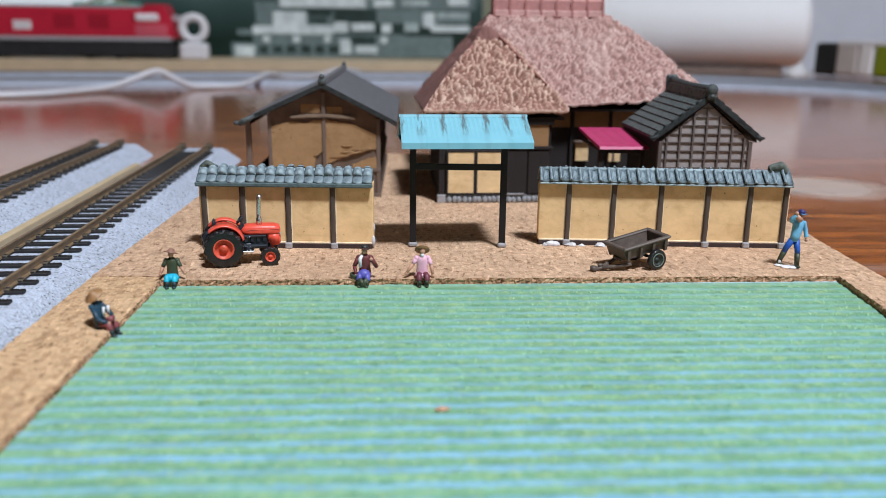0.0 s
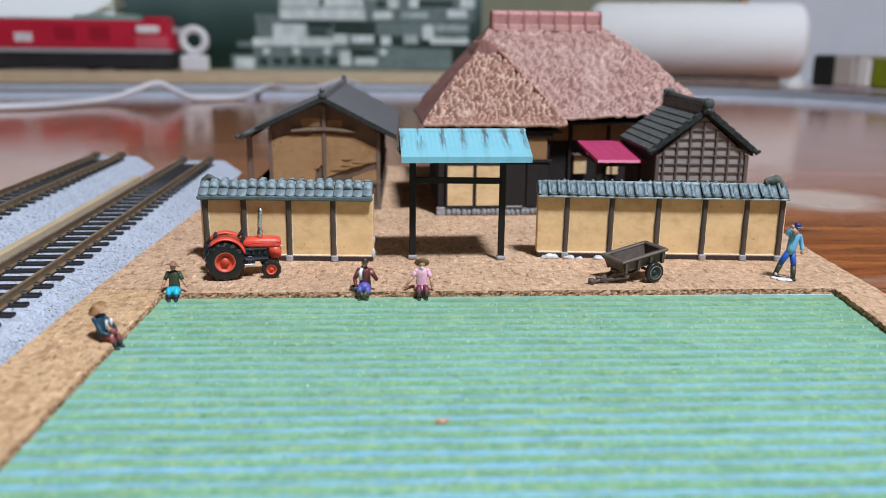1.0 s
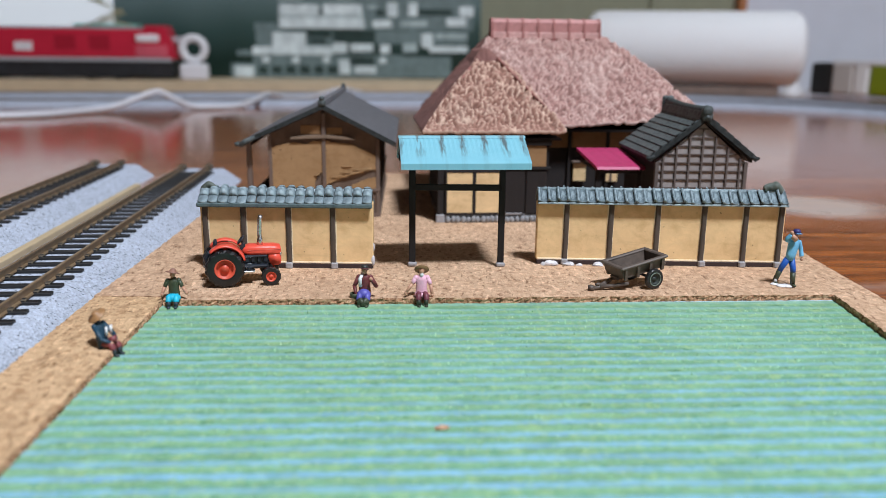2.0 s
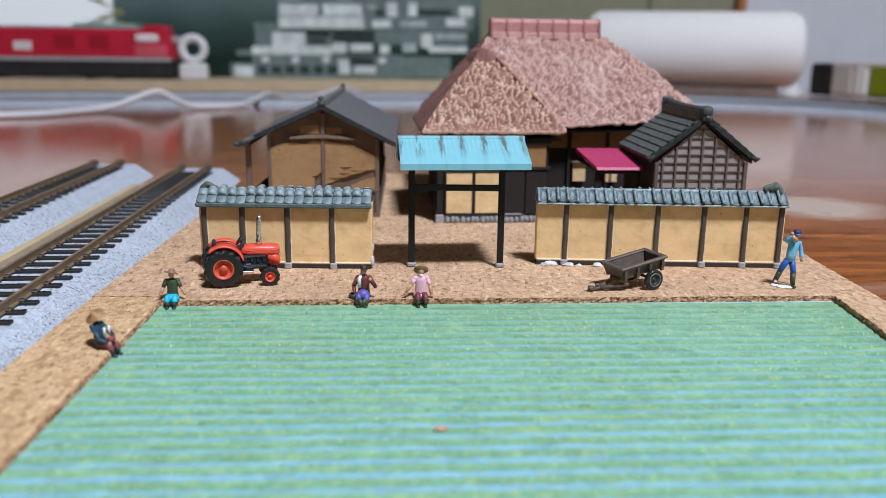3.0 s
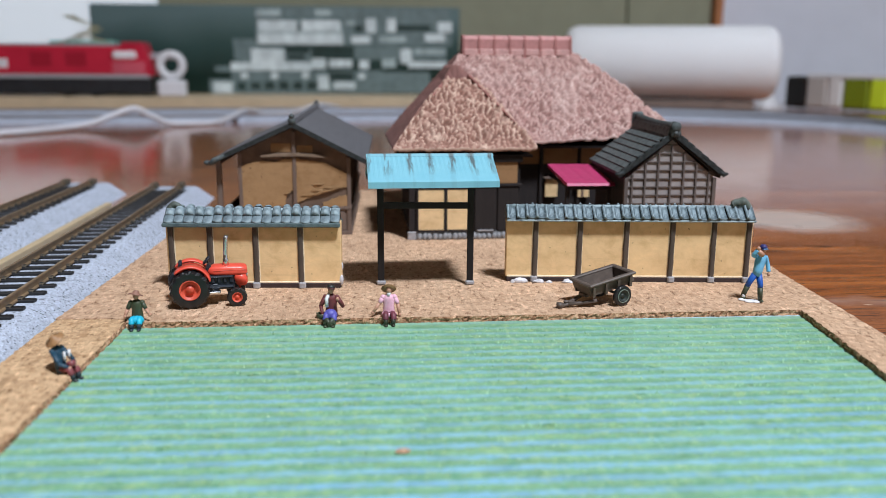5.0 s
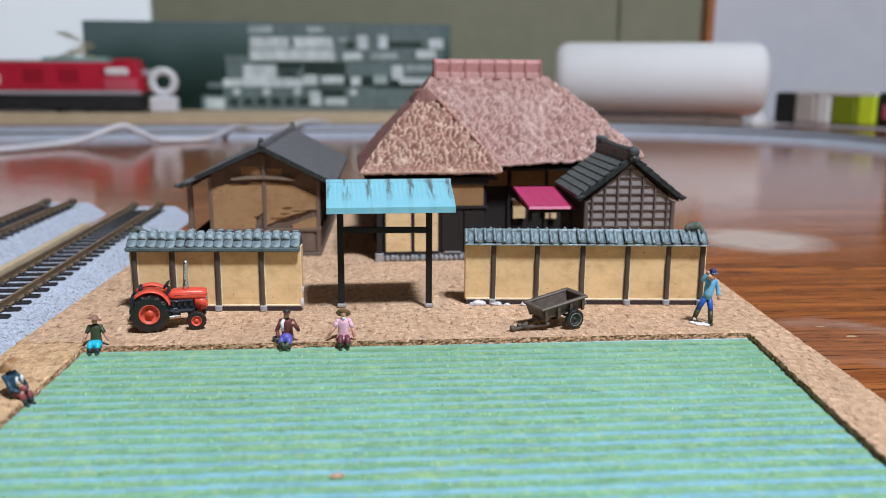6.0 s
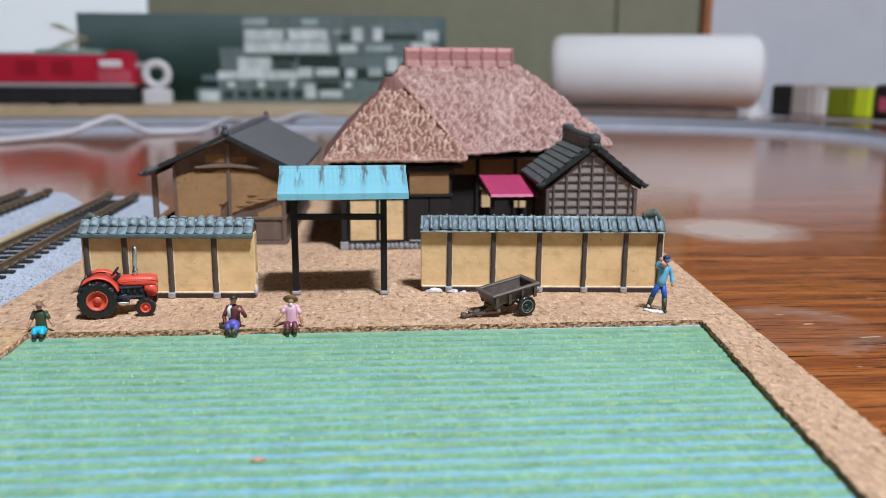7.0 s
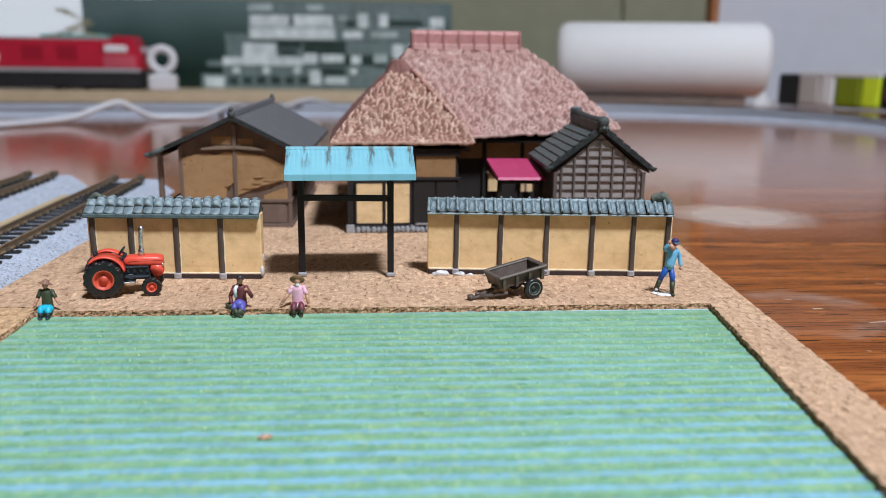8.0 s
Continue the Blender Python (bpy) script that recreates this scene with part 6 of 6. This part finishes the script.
def ring_stand():
    t = thing("ring_stand", (-25.3, 109.5, TOP + 0.5), 4, "white plastic ring standing on a small white block", "ring stand")
    part("block", box(-1.7, 1.7, -1.2, 1.2, 0, 2.1, 0.3), white_plastic, t)
    prof = [(0.92, -0.45), (1.65, -0.45), (1.85, -0.2), (1.85, 0.2), (1.65, 0.45), (0.92, 0.45), (0.92, -0.45)]
    part("ring", turned(prof, 36, m=pose(0, 0, 3.9, 90), closed=False), white_plastic, t, smooth=True)


ring_stand()


solo("wooden_tray", box(-22, 10, -2.2, 5.5, -1.4, 0.29, 0.1), paint("dark_tray", (0.2, 0.15, 0.125), 0.4, 0.3, 60).m, "flat dark brown wooden tray under the paper roll", "tray", (41, 112.5, TOP), -10)


def paper_roll():
    t = thing("paper_roll", (40.1, 113, TOP + 5.15), -14.0, "white kitchen paper roll lying on its side", "paper roll")
    paper = Mat("tissue_paper", 0.9, spec=0.2)
    paper.base((0.9, 0.94, 1.0))
    paper.b.inputs["Subsurface Weight"].default_value = 0.9
    paper.b.inputs["Subsurface Radius"].default_value = (1.0, 1.0, 1.0)
    paper.b.inputs["Subsurface Scale"].default_value = 0.05
    paper.bump(paper.cells(260), 0.0006, 0.4)
    prof = [(1.9, -14.0), (3.6, -14.0), (4.2, -13.7), (4.65, -13.2), (4.85, -12.4), (4.85, 12.1), (4.65, 12.9), (4.2, 13.4), (3.6, 13.7), (1.9, 13.7), (1.9, -14.0)]
    part("paper", turned(prof, 48, m=pose(0, 0, 0, 0, 90), closed=False), paper.m, t, smooth=True)
    core = [(1.75, -13.6), (1.9, -13.6), (1.9, 13.6), (1.75, 13.6), (1.75, -13.6)]
    part("core", turned(core, 32, m=pose(0, 0, 0, 0, 90), closed=False), SOFTWOOD, t, "brown cardboard core", True)


paper_roll()


def plastic_tube():
    t = thing("marker_case", (61.7, 121.0, table_at(121.0) + 0.2), -64, "lime green, white and black plastic case lying on the table", "case")
    tones = ((0.0, 3.5, (0.012, 0.012, 0.013), "end_cap", "black end cap"), (3.5, 7.0, (0.56, 0.52, 0.49), "sleeve", "taupe sleeve"), (7.0, 9.3, (0.88, 0.87, 0.86), "collar", "white collar"), (9.3, 13.2, (0.22, 0.28, 0.012), "band", "olive green band"), (13.2, 16.0, (0.72, 0.92, 0.04), "band", "lime green band"), (16.0, 30, (0.015, 0.015, 0.016), "barrel", "black barrel"))
    for x0, x1, c, nm, lab in tones:
        r = 0.0 if x0 else 0.12
        part(nm, box(x0 + 0.01, x1 - 0.01, -1.75, 1.75, FALL * x0, 4.6 - r + FALL * x0, 0.38), paint("case_" + nm + str(int(x0)), c, 0.35, 0.06, 60).m, t, lab)
    part("top_stripe", box(3.6, 15.9, -1.78, 1.4, 4.2, 4.85, 0.1), white_plastic, t, "white strip along the top edge")
    part("label", box(17.0, 19.5, -1.8, -1.7, 1.4, 3.2, 0.02), paint("case_label", (0.6, 0.12, 0.2), 0.4, 0.2, 90).m, t, "pink label")


plastic_tube()
tip = turned([(2.2, 0.0), (1.8, 0.4), (1.1, 1.2), (0.5, 2.1), (0.0, 2.4)], 14, m=Matrix.Diagonal((1, 0.7, 1, 1)))
solo("paper_scrap", tip, white_plastic, "small white paper scrap beside the case", "paper scrap", (58.6, 121.5, table_at(121.5)), 20, smooth=True)
cable = tube(smoothed([(x, y, table_at(y) + 0.26 + h) for x, y, h in ((-44, 58, 0), (-34, 62, 0), (-27.4, 65, 0), (-24.9, 69.7, 0.05), (-23.3, 72, 0.3), (-21.8, 73.5, 0.95), (-20.4, 74.5, 1.4), (-19.3, 75, 0.85), (-18, 76, 0.12), (-16.2, 77, 0), (-14.4, 78.6, 0), (-13.4, 82, 0.35), (-12.9, 87, 0.7), (-11.6, 93, 0.1), (-9, 97.5, 0.1), (-6.5, 102, 0.72), (-4, 106.5, 0.1))], 8), 0.26, 10)
solo("power_cable", cable, paint("cable_grey", (0.66, 0.67, 0.71), 0.45, 0.05, 40).m, "white cable winding over the table and the curved tracks", "cable", smooth=True)
